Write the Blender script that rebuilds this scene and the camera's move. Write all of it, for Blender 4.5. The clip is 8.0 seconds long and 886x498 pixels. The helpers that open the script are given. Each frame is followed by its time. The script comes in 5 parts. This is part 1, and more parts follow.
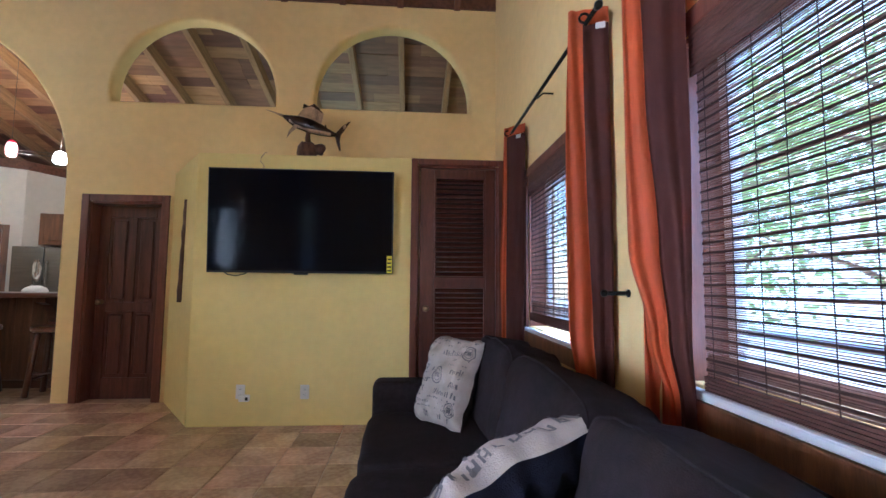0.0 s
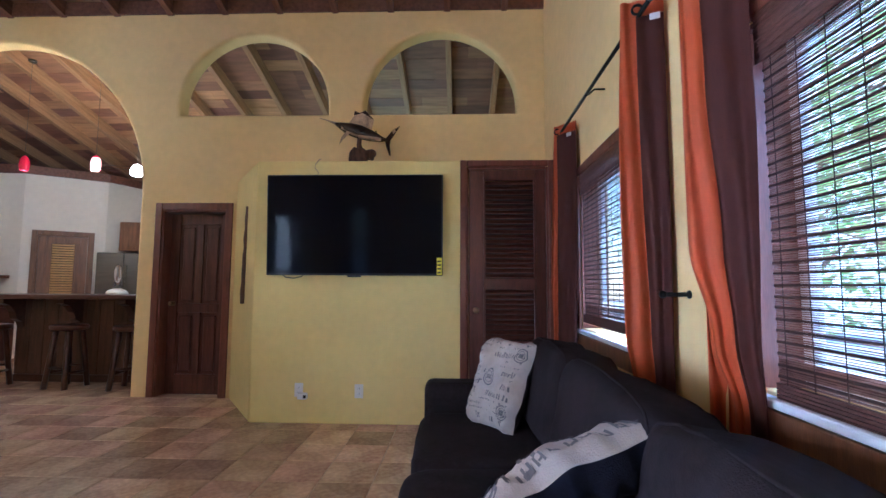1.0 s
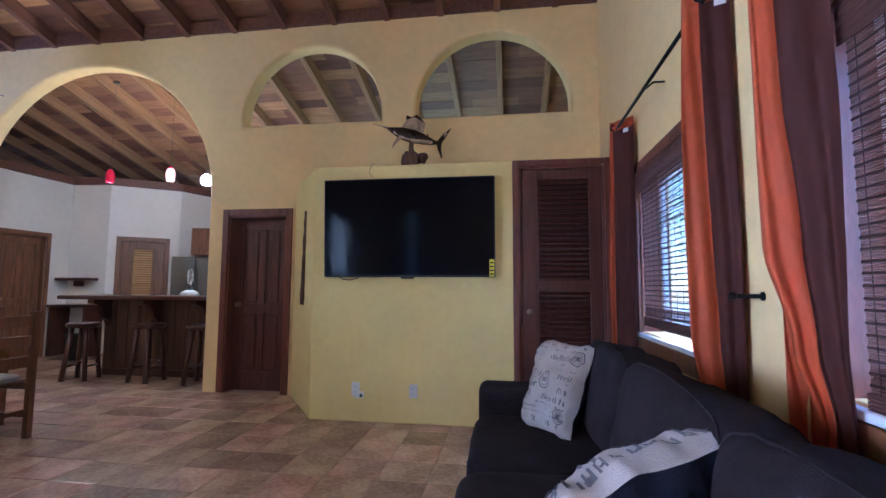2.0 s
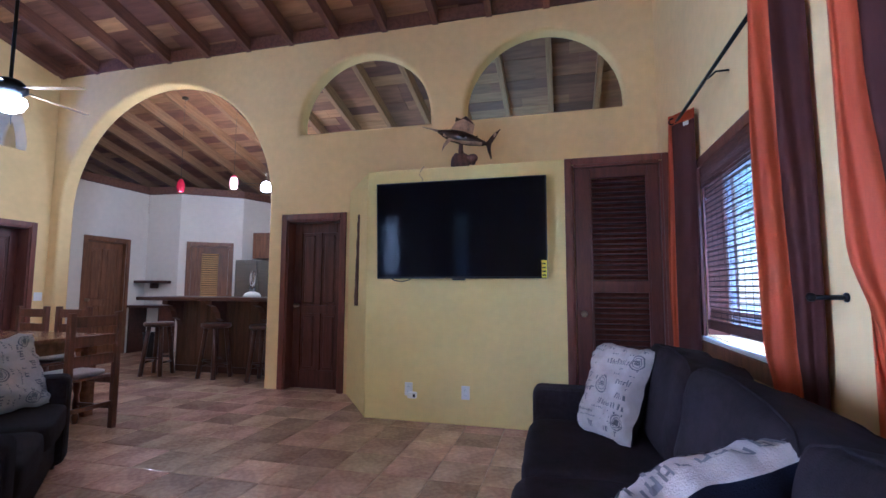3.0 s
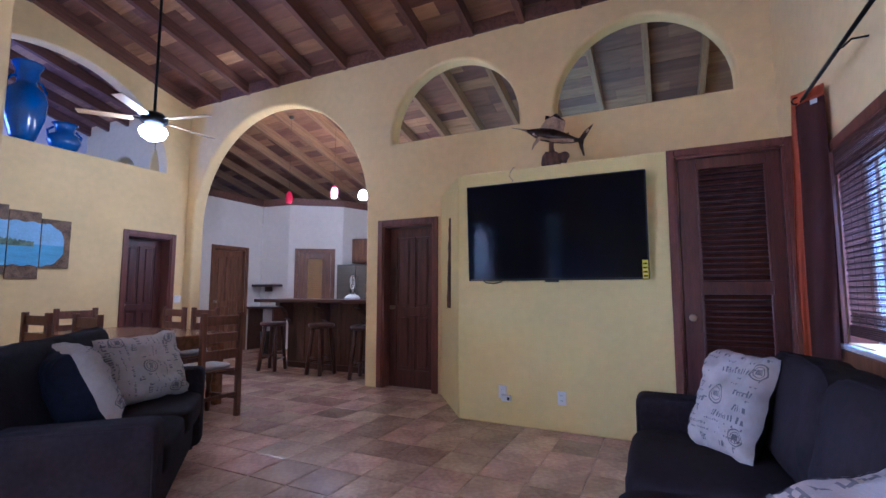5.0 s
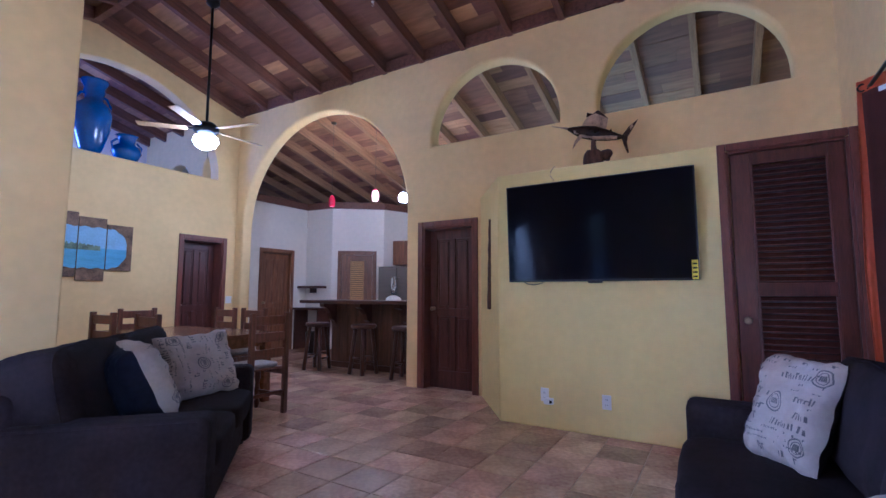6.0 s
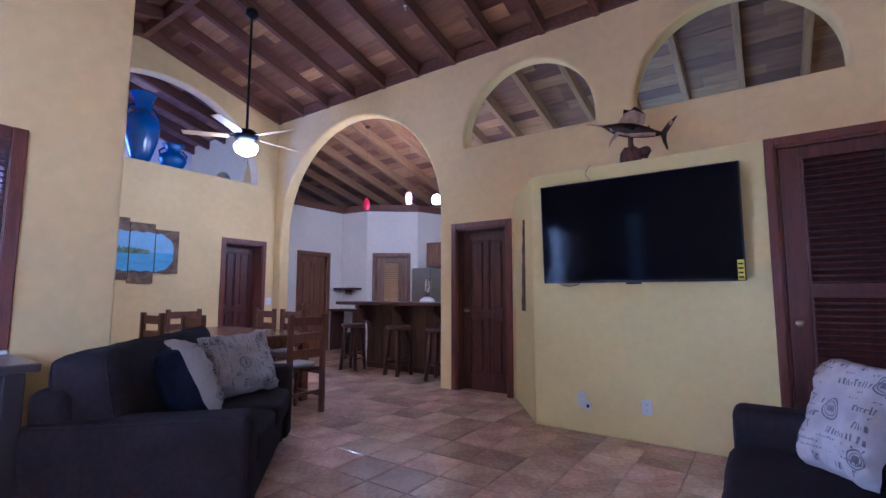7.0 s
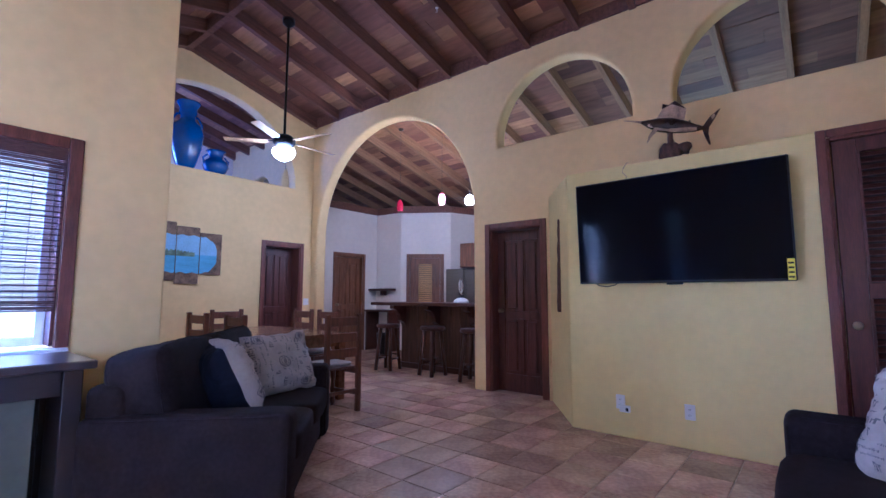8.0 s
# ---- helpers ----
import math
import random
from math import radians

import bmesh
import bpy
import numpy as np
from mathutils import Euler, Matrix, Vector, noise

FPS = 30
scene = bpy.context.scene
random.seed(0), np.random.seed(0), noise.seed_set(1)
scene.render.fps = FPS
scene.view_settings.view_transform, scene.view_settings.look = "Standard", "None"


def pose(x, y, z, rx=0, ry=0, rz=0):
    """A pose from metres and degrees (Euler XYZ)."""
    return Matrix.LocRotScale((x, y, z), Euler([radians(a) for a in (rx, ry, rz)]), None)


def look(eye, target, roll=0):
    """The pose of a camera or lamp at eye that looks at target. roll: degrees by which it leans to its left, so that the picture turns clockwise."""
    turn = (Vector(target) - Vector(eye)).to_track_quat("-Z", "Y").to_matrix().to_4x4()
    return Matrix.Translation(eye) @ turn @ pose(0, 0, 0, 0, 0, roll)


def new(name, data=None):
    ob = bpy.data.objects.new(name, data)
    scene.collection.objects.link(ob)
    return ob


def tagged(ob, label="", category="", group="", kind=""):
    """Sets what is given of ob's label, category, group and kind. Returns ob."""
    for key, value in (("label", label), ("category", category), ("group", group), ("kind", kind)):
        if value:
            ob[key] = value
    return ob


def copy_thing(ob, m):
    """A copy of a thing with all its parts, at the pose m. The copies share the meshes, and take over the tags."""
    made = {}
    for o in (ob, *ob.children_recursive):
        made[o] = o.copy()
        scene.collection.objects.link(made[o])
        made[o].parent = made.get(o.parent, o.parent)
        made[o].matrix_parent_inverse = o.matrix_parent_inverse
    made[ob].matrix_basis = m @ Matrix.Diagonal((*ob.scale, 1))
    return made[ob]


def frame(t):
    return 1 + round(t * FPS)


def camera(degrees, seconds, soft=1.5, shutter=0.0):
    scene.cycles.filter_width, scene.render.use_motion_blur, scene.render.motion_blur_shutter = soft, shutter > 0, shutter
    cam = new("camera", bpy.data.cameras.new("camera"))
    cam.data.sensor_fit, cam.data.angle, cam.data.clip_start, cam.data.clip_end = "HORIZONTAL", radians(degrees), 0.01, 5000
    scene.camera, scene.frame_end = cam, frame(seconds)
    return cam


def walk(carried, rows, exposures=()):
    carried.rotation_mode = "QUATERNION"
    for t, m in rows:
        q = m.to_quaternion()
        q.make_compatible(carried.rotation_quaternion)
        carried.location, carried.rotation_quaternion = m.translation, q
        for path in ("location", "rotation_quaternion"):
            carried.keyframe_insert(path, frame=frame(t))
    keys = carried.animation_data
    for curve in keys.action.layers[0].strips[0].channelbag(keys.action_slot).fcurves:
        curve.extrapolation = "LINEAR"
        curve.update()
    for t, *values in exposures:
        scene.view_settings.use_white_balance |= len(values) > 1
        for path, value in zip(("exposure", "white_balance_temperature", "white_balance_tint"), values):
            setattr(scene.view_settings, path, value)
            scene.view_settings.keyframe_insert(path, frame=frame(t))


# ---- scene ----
cam = camera(88.1, 8.0)
PATH = [
    (0, (0.213, -0.036, 1.21), (0.359, 1.953, 1.366), 0.5),
    (0.5, (0.21, -0.039, 1.209), (0.25, 1.955, 1.368), 0.4),
    (1, (0.208, -0.042, 1.209), (0.14, 1.951, 1.371), 0.3),
    (1.5, (0.204, -0.043, 1.208), (0.024, 1.942, 1.373), 0.3),
    (3, (0.188, -0.047, 1.204), (-0.314, 1.881, 1.379), 0.2),
    (3.5, (0.186, -0.048, 1.203), (-0.417, 1.851, 1.38), 0.2),
    (4, (0.184, -0.049, 1.202), (-0.512, 1.817, 1.383), 0.2),
    (4.5, (0.184, -0.051, 1.201), (-0.599, 1.78, 1.384), 0.1),
    (6, (0.186, -0.048, 1.194), (-0.838, 1.659, 1.387), 0.1),
    (6.5, (0.185, -0.047, 1.193), (-0.896, 1.624, 1.389), 0.1),
    (7, (0.184, -0.045, 1.192), (-0.962, 1.582, 1.392), 0.1),
    (7.5, (0.182, -0.044, 1.192), (-1.027, 1.536, 1.394), 0.1),
    (8, (0.182, -0.045, 1.192), (-1.08, 1.494, 1.395), 0.1),
]
walk(cam, [(t, look(eye, target, roll)) for t, eye, target, roll in PATH], [(0, 2.53, 4640, 4), (1.5, 2.47, 4230, 7), (3.5, 2.47, 4010, 15), (6, 2.42, 3890, 20), (8, 2.43, 3820, 24)])

# ---------------------------------------------------------------- world and light
world = bpy.data.worlds.new("sky")
scene.world = world
world.use_nodes = True
wn = world.node_tree.nodes
sky = wn.new("ShaderNodeTexSky")
sky.sky_type, sky.sun_disc, sky.sun_elevation, sky.sun_rotation = "NISHITA", False, radians(59), radians(29)
wn["Background"].inputs[1].default_value = 0.15
world.node_tree.links.new(sky.outputs[0], wn["Background"].inputs[0])


def lamp(name, kind, m, energy, colour, size=0.1, size_y=None, spread=None):
    d = bpy.data.lights.new(name, kind)
    d.energy, d.color = energy, colour
    if kind == "AREA":
        d.shape, d.size, d.size_y = "RECTANGLE", size, size_y or size
        if spread:
            d.spread = radians(spread)
    elif kind == "SUN":
        d.angle = radians(size)
    else:
        d.shadow_soft_size = size
    ob = new(name, d)
    ob.matrix_world = m
    return ob


lamp("sun", "SUN", look((5, 9, 17), (0, 0, 0)), 5.0, (1.0, 0.94, 0.85), 0.6)
# three fill lamps added behind the camera, in unseen window openings
WARM_FILL = (1.0, 0.92, 0.76)
lamp("fill_east_rear", "AREA", look((1.33, -1.6, 1.5), (0, -1.5, 1.5)), 5, WARM_FILL, 1.2, 1.15)
lamp("fill_east_last", "AREA", look((1.33, -3.2, 1.5), (0, -3.0, 1.5)), 7, WARM_FILL, 1.2, 1.15)
lamp("fill_west_rear", "AREA", look((-3.43, -1.15, 1.5), (0, -0.9, 1.5)), 36, (0.94, 0.89, 0.86), 1.0, 1.15)
for nm, at, to, watts in (("sky_over_window_far", (1.75, 3.0, 2.75), (0.9, 3.0, 0.8), 22), ("sky_over_window_near", (1.75, 0.86, 2.75), (0.9, 0.86, 0.8), 19), ("sky_over_window_west", (-3.95, 0.1, 2.75), (-2.9, 0.1, 0.8), 80)):
    lamp(nm, "AREA", look(at, to), watts, (0.5, 0.62, 1.0), 1.2, 0.8)
lamp("daylight_loft", "AREA", look((-8.7, 1.2, 3.2), (-8.1, 4.5, 3.6)), 19, (0.42, 0.5, 1.0), 1.2, 0.8)
lamp("daylight_rear_kitchen", "AREA", look((-1.2, 8.66, 1.6), (-1.2, 5, 3.2)), 13, (0.86, 1.0, 0.72), 2.0, 1.2)


# ---------------------------------------------------------------- materials
def material(name, colour, rough=0.6, metal=0.0, var=0.12, scale=3.0, bump=0.0, bump_scale=60.0, stretch=(1, 1, 1), grain=None, random_obj=0.0, spec=None, coat=0.0):
    """Colour varied at two scales, with fine relief."""
    m = bpy.data.materials.new(name)
    m.use_nodes = True
    n, l = m.node_tree.nodes, m.node_tree.links
    b = n["Principled BSDF"]
    b.inputs["Roughness"].default_value, b.inputs["Metallic"].default_value = rough, metal
    if spec is not None:
        b.inputs["Specular IOR Level"].default_value = spec
    if coat:
        b.inputs["Coat Weight"].default_value = coat
        b.inputs["Coat Roughness"].default_value = 0.25
    tc, mp = n.new("ShaderNodeTexCoord"), n.new("ShaderNodeMapping")
    mp.inputs["Scale"].default_value = stretch
    l.new(tc.outputs["Object"], mp.inputs[0])
    big, small = n.new("ShaderNodeTexNoise"), n.new("ShaderNodeTexNoise")
    big.inputs["Scale"].default_value, small.inputs["Scale"].default_value = scale, scale * 9
    big.inputs["Detail"].default_value, small.inputs["Detail"].default_value = 4, 5
    l.new(mp.outputs[0], big.inputs["Vector"])
    l.new(mp.outputs[0], small.inputs["Vector"])
    mix = n.new("ShaderNodeMix")
    mix.data_type = "FLOAT"
    mix.inputs[0].default_value = 0.4
    l.new(big.outputs[0], mix.inputs[2])
    l.new(small.outputs[0], mix.inputs[3])
    ramp = n.new("ShaderNodeValToRGB")
    dark = [c * (1 - var * 2) for c in (grain or colour)]
    light = [min(1, c * (1 + var)) for c in colour]
    ramp.color_ramp.elements[0].position, ramp.color_ramp.elements[1].position = 0.32, 0.66
    ramp.color_ramp.elements[0].color, ramp.color_ramp.elements[1].color = (*dark, 1), (*light, 1)
    l.new(mix.outputs[0], ramp.inputs[0])
    out = ramp.outputs[0]
    if random_obj:
        info, hsv = n.new("ShaderNodeObjectInfo"), n.new("ShaderNodeHueSaturation")
        ma = n.new("ShaderNodeMapRange")
        ma.inputs[3].default_value, ma.inputs[4].default_value = 1 - random_obj, 1 + random_obj
        l.new(info.outputs["Random"], ma.inputs[0])
        l.new(ma.outputs[0], hsv.inputs["Value"])
        mul, fra, hue = n.new("ShaderNodeMath"), n.new("ShaderNodeMath"), n.new("ShaderNodeMapRange")
        mul.operation, mul.inputs[1].default_value, fra.operation = "MULTIPLY", 17.3, "FRACT"
        hue.inputs[3].default_value, hue.inputs[4].default_value = 0.488, 0.515
        l.new(info.outputs["Random"], mul.inputs[0])
        l.new(mul.outputs[0], fra.inputs[0])
        l.new(fra.outputs[0], hue.inputs[0])
        l.new(hue.outputs[0], hsv.inputs["Hue"])
        l.new(out, hsv.inputs["Color"])
        out = hsv.outputs[0]
    l.new(out, b.inputs["Base Color"])
    if bump:
        bt, bp = n.new("ShaderNodeTexNoise"), n.new("ShaderNodeBump")
        bt.inputs["Scale"].default_value, bt.inputs["Detail"].default_value = bump_scale, 4
        bp.inputs["Strength"].default_value, bp.inputs["Distance"].default_value = bump, 0.01
        l.new(mp.outputs[0], bt.inputs["Vector"])
        l.new(bt.outputs[0], bp.inputs["Height"])
        l.new(bp.outputs[0], b.inputs["Normal"])
    return m


def island_wood(name, colours, rough=0.6, stretch=(1.5, 20, 20)):
    """Boards, each with its own tone, with grain along x."""
    m = bpy.data.materials.new(name)
    m.use_nodes = True
    n, l = m.node_tree.nodes, m.node_tree.links
    b = n["Principled BSDF"]
    b.inputs["Roughness"].default_value = rough
    geo, ramp = n.new("ShaderNodeNewGeometry"), n.new("ShaderNodeValToRGB")
    els = ramp.color_ramp.elements
    for i, c in enumerate(colours):
        e = els[i] if i < 2 else els.new(1)
        e.position, e.color = i / (len(colours) - 1), (*c, 1)
    l.new(geo.outputs["Random Per Island"], ramp.inputs[0])
    tc, mp, no = n.new("ShaderNodeTexCoord"), n.new("ShaderNodeMapping"), n.new("ShaderNodeTexNoise")
    mp.inputs["Scale"].default_value = stretch
    l.new(tc.outputs["Object"], mp.inputs[0])
    l.new(mp.outputs[0], no.inputs["Vector"])
    no.inputs["Scale"].default_value, no.inputs["Detail"].default_value = 2.5, 6
    mr = n.new("ShaderNodeMapRange")
    mr.inputs[1].default_value, mr.inputs[2].default_value = 0.3, 0.7
    mr.inputs[3].default_value, mr.inputs[4].default_value = 0.74, 1.16
    l.new(no.outputs[0], mr.inputs[0])
    hsv = n.new("ShaderNodeHueSaturation")
    l.new(ramp.outputs[0], hsv.inputs["Color"])
    l.new(mr.outputs[0], hsv.inputs["Value"])
    l.new(hsv.outputs[0], b.inputs["Base Color"])
    return m


def plain(name, colour, rough=0.5, metal=0.0, glow=0.0, trans=0.0, ior=1.45):
    m = bpy.data.materials.new(name)
    m.use_nodes = True
    b = m.node_tree.nodes["Principled BSDF"]
    b.inputs["Base Color"].default_value = (*colour, 1)
    b.inputs["Roughness"].default_value, b.inputs["Metallic"].default_value = rough, metal
    b.inputs["Transmission Weight"].default_value, b.inputs["IOR"].default_value = trans, ior
    if glow:
        b.inputs["Emission Color"].default_value = (*colour, 1)
        b.inputs["Emission Strength"].default_value = glow
    return m


M_CREAM = material("cream plaster", (0.8, 0.595, 0.26), 0.75, var=0.05, scale=1.2, bump=0.25, bump_scale=9)
M_YELLOW = material("yellow plaster", (0.74, 0.6, 0.22), 0.72, var=0.04, scale=1.5, bump=0.25, bump_scale=9)
M_WHITE = material("white plaster", (0.8, 0.74, 0.66), 0.75, var=0.04, scale=1.2, bump=0.2, bump_scale=9)
M_GROUT = material("grout", (0.42, 0.29, 0.205), 0.9, var=0.2, scale=8, bump=0.3)
M_TILE = material("terracotta tile", (0.54, 0.355, 0.235), 0.2, var=0.2, scale=3.2, bump=0.34, bump_scale=7, grain=(0.46, 0.25, 0.17), random_obj=0.28)
M_MAHOG = material("dark mahogany", (0.15, 0.045, 0.027), 0.42, var=0.25, scale=4, stretch=(6, 6, 0.7), bump=0.1, bump_scale=40)
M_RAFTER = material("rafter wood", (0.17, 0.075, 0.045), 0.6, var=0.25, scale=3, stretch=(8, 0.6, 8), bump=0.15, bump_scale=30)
# paler tone for the rafter lengths beyond the arch wall
M_RAFTER_PALE = material("paler rafter tone", (0.36, 0.21, 0.105), 0.6, var=0.2, scale=3, stretch=(8, 0.6, 8), bump=0.15, bump_scale=30)
M_BOARD = island_wood("ceiling boards", [(0.1, 0.042, 0.03), (0.2, 0.088, 0.056), (0.27, 0.13, 0.075), (0.16, 0.07, 0.05), (0.22, 0.1, 0.066), (0.52, 0.3, 0.14), (0.2, 0.09, 0.056), (0.36, 0.2, 0.1), (0.13, 0.055, 0.04)], 0.6, (1.2, 7, 7))
M_GROUND = material("ground", (0.3, 0.34, 0.42), 0.95, var=0.3, scale=2)


# ---------------------------------------------------------------- mesh helpers
def mesh_of(bm, name, mat, smooth=False):
    me = bpy.data.meshes.new(name)
    bm.to_mesh(me)
    bm.free()
    if mat:
        me.materials.append(mat)
    if smooth:
        me.polygons.foreach_set("use_smooth", [True] * len(me.polygons))
    return me


def part(name, bm, mat, parent=None, label="", smooth=False, m=None):
    """Links a bmesh as one mesh object, under a thing or a part."""
    ob = new(name, bm if isinstance(bm, bpy.types.Mesh) else mesh_of(bm, name, mat, smooth))
    if parent:
        ob.parent = parent
    if m:
        ob.matrix_local = m
    if label:
        ob["label"] = label
    return ob


def thing(name, m, label, category, group="", kind=""):
    ob = new(name)
    ob.empty_display_size = 0.1
    ob.matrix_world = m
    return tagged(ob, label, category, group, kind)


def box(x0, x1, y0, y1, z0, z1, bevel=0.0, seg=2, bm=None, m=None):
    bm = bm or bmesh.new()
    made = bmesh.ops.create_cube(bm, size=1.0)["verts"]
    for v in made:
        v.co = Vector((x0 + (v.co.x + 0.5) * (x1 - x0), y0 + (v.co.y + 0.5) * (y1 - y0), z0 + (v.co.z + 0.5) * (z1 - z0)))
    if bevel:
        edges = {e for v in made for e in v.link_edges}
        made = bmesh.ops.bevel(bm, geom=list(edges), offset=bevel, segments=seg, affect="EDGES", profile=0.5)["verts"]
    if m:
        bmesh.ops.transform(bm, matrix=m, verts=list({v for v in made}))
    return bm


def lathe(profile, n=24, bm=None, m=None):
    """Revolves (radius, z) pairs about z."""
    bm = bm or bmesh.new()
    rings = []
    for r, z in profile:
        rings.append([bm.verts.new((r * math.cos(2 * math.pi * i / n), r * math.sin(2 * math.pi * i / n), z)) for i in range(n)])
    for a, b in zip(rings, rings[1:]):
        for i in range(n):
            bm.faces.new((a[i], a[(i + 1) % n], b[(i + 1) % n], b[i]))
    bm.faces.new(rings[0][::-1])
    bm.faces.new(rings[-1])
    if m:
        bmesh.ops.transform(bm, matrix=m, verts=[v for r in rings for v in r])
    return bm


def tube(points, r, n=8, bm=None):
    """A round bar along points; r may be one radius or one for each point."""
    bm = bm or bmesh.new()
    pts = [Vector(p) for p in points]
    rs = r if isinstance(r, (list, tuple)) else [r] * len(pts)
    rings = []
    for i, p in enumerate(pts):
        d = (pts[min(i + 1, len(pts) - 1)] - pts[max(i - 1, 0)]).normalized()
        side = d.cross(Vector((0, 0, 1)) if abs(d.z) < 0.9 else Vector((1, 0, 0))).normalized()
        up = d.cross(side)
        rings.append([bm.verts.new(p + rs[i] * (math.cos(2 * math.pi * k / n) * side + math.sin(2 * math.pi * k / n) * up)) for k in range(n)])
    for a, b in zip(rings, rings[1:]):
        for i in range(n):
            bm.faces.new((a[i], a[(i + 1) % n], b[(i + 1) % n], b[i]))
    bm.faces.new(rings[0][::-1])
    bm.faces.new(rings[-1])
    bmesh.ops.recalc_face_normals(bm, faces=bm.faces[-(len(rings) * n + 2):])
    return bm


def slab(loops, thick, soft=0.012):
    """A flat sheet in x and y with openings, from -thick to 0 in z, with softened edges, as a mesh."""
    cu = bpy.data.curves.new("outline", "CURVE")
    cu.dimensions, cu.fill_mode = "2D", "BOTH"
    cu.extrude, cu.bevel_depth, cu.bevel_resolution, cu.offset = thick / 2 - soft, soft, 2, -soft
    for pts in loops:
        s = cu.splines.new("POLY")
        s.points.add(len(pts) - 1)
        for p, (u, v) in zip(s.points, pts):
            p.co = (u, v, 0, 1)
        s.use_cyclic_u = True
    ob = new("outline", cu)
    dg = bpy.context.evaluated_depsgraph_get()
    me = bpy.data.meshes.new_from_object(ob.evaluated_get(dg))
    bpy.data.objects.remove(ob)
    me.transform(Matrix.Translation((0, 0, -thick / 2)))
    return me


def wall(name, origin, along, loops, thick, mat, label="", soft=0.012):
    """An upright wall: loops in (distance along, height); its face looks to the right of 'along' seen from above."""
    a = Vector((*along, 0)).normalized()
    nrm = a.cross(Vector((0, 0, 1)))
    m = Matrix((( a.x, 0, nrm.x, origin[0]), (a.y, 0, nrm.y, origin[1]), (0, 1, 0, 0), (0, 0, 0, 1)))
    me = slab(loops, thick, soft)
    me.materials.clear()
    me.materials.append(mat)
    ob = new(name, me)
    ob.matrix_world = m
    return tagged(ob, label or "plastered wall", "wall", kind="structure")


def rect(u0, u1, v0, v1):
    return [(u0, v0), (u1, v0), (u1, v1), (u0, v1)]


def arch(uc, r, spring, base, n=32, squash=1.0):
    return [(uc - r, base), (uc + r, base)] + [(uc + r * math.cos(math.pi * i / n), spring + squash * r * math.sin(math.pi * i / n)) for i in range(n + 1)]


# ---------------------------------------------------------------- structure
Y1, YT, XE, XW, XN = 4.9, 4.05, 1.15, -7.0, -3.25      # arch wall, closet front, east wall, dining wall, near west wall
RIDGE_Y, RIDGE_Z, SLOPE = 2.6, 5.08, 0.262
part("ground", box(-60, 60, -60, 60, -0.9, -0.5), M_GROUND)
tagged(bpy.data.objects["ground"], "pale paved ground outside the house", "ground", kind="structure")
floor = tagged(part("floor", box(-10.5, 1.5, -4.4, 10.5, -0.5, -0.0055), M_GROUT), "terracotta tile floor with dark joints", "floor", kind="structure")

# the long wall with the kitchen arch and two half-round openings, seen from the south: u runs west to east
wall("wall_north", (0, Y1), (1, 0), [
    [(-10.3, -0.1), (-6.83, -0.1)] + [(-5.09 + 1.74 * math.cos(math.pi * (40 - i) / 40), 2.27 + 1.74 * math.sin(math.pi * (40 - i) / 40)) for i in range(41)] + [(-3.35, -0.1), (-3.08, -0.1), (-3.08, 2.04), (-2.36, 2.04), (-2.36, -0.1), (1.4, -0.1), (1.4, 4.9), (-10.3, 4.9)],
    arch(-2.11, 0.85, 3.21, 3.12),
    arch(0.0, 0.85, 3.22, 3.12),
    arch(-7.7, 0.4, 3.45, 3.13), arch(-8.95, 0.42, 3.3, 3.13)], 0.2, M_CREAM, "cream plastered wall with arched openings", 0.035)
# closet block below the fish ledge
wall("wall_closet", (0, YT), (1, 0), [[(-1.64, 0), (0.28, 0), (0.28, 2.29), (1.01, 2.29), (1.01, 0), (1.2, 0), (1.2, 2.35), (-1.64, 2.35)]], 0.14, M_YELLOW, "pale yellow plastered closet front", 0.01)
wall("wall_closet_return", (-2.24, Y1 - 0.02), (0.6, -0.83), [rect(0, 1.0, 0, 2.35)], 0.12, M_YELLOW, "pale yellow angled side of the closet", 0.01)
bm = bmesh.new()
top = [(-2.24, Y1 - 0.004), (-1.645, YT + 0.01), (1.15, YT + 0.01), (1.15, Y1 - 0.004)]
lo, hi = [bm.verts.new((x, y, 2.32)) for x, y in top], [bm.verts.new((x, y, 2.346)) for x, y in top]
bm.faces.new(lo[::-1]), bm.faces.new(hi)
for i in range(4):
    bm.faces.new((lo[i], lo[(i + 1) % 4], hi[(i + 1) % 4], hi[i]))
bmesh.ops.recalc_face_normals(bm, faces=bm.faces)
tagged(part("ledge", bm, M_YELLOW), "plastered ledge on top of the closet", "ledge", kind="structure")
# east wall with two windows and two added unseen ones (u runs north to south, face to the west)
wall("wall_east", (XE, 0), (0, -1), [rect(-10.4, 4.4, -0.5, 5.4), rect(-3.5, -2.5, 0.9, 2.06), rect(-1.46, -0.36, 0.9, 2.06), rect(1.0, 2.2, 0.9, 2.06), rect(2.6, 3.8, 0.9, 2.06)], 0.22, M_CREAM, "cream plastered wall with windows")
# near west wall with a window and an added unseen one, its end and the dining side wall
wall("wall_west_near", (XN, 0), (0, 1), [rect(-4.4, 1.16, 0, 5.2), rect(-0.4, 0.6, 0.9, 2.06), rect(-1.65, -0.65, 0.9, 2.06)], 0.22, M_CREAM, "cream plastered wall with a window")
wall("wall_dining_south", (-10.3, 0.96), (1, 0), [rect(0, 6.83, 0, 5.2)], 0.2, M_CREAM)
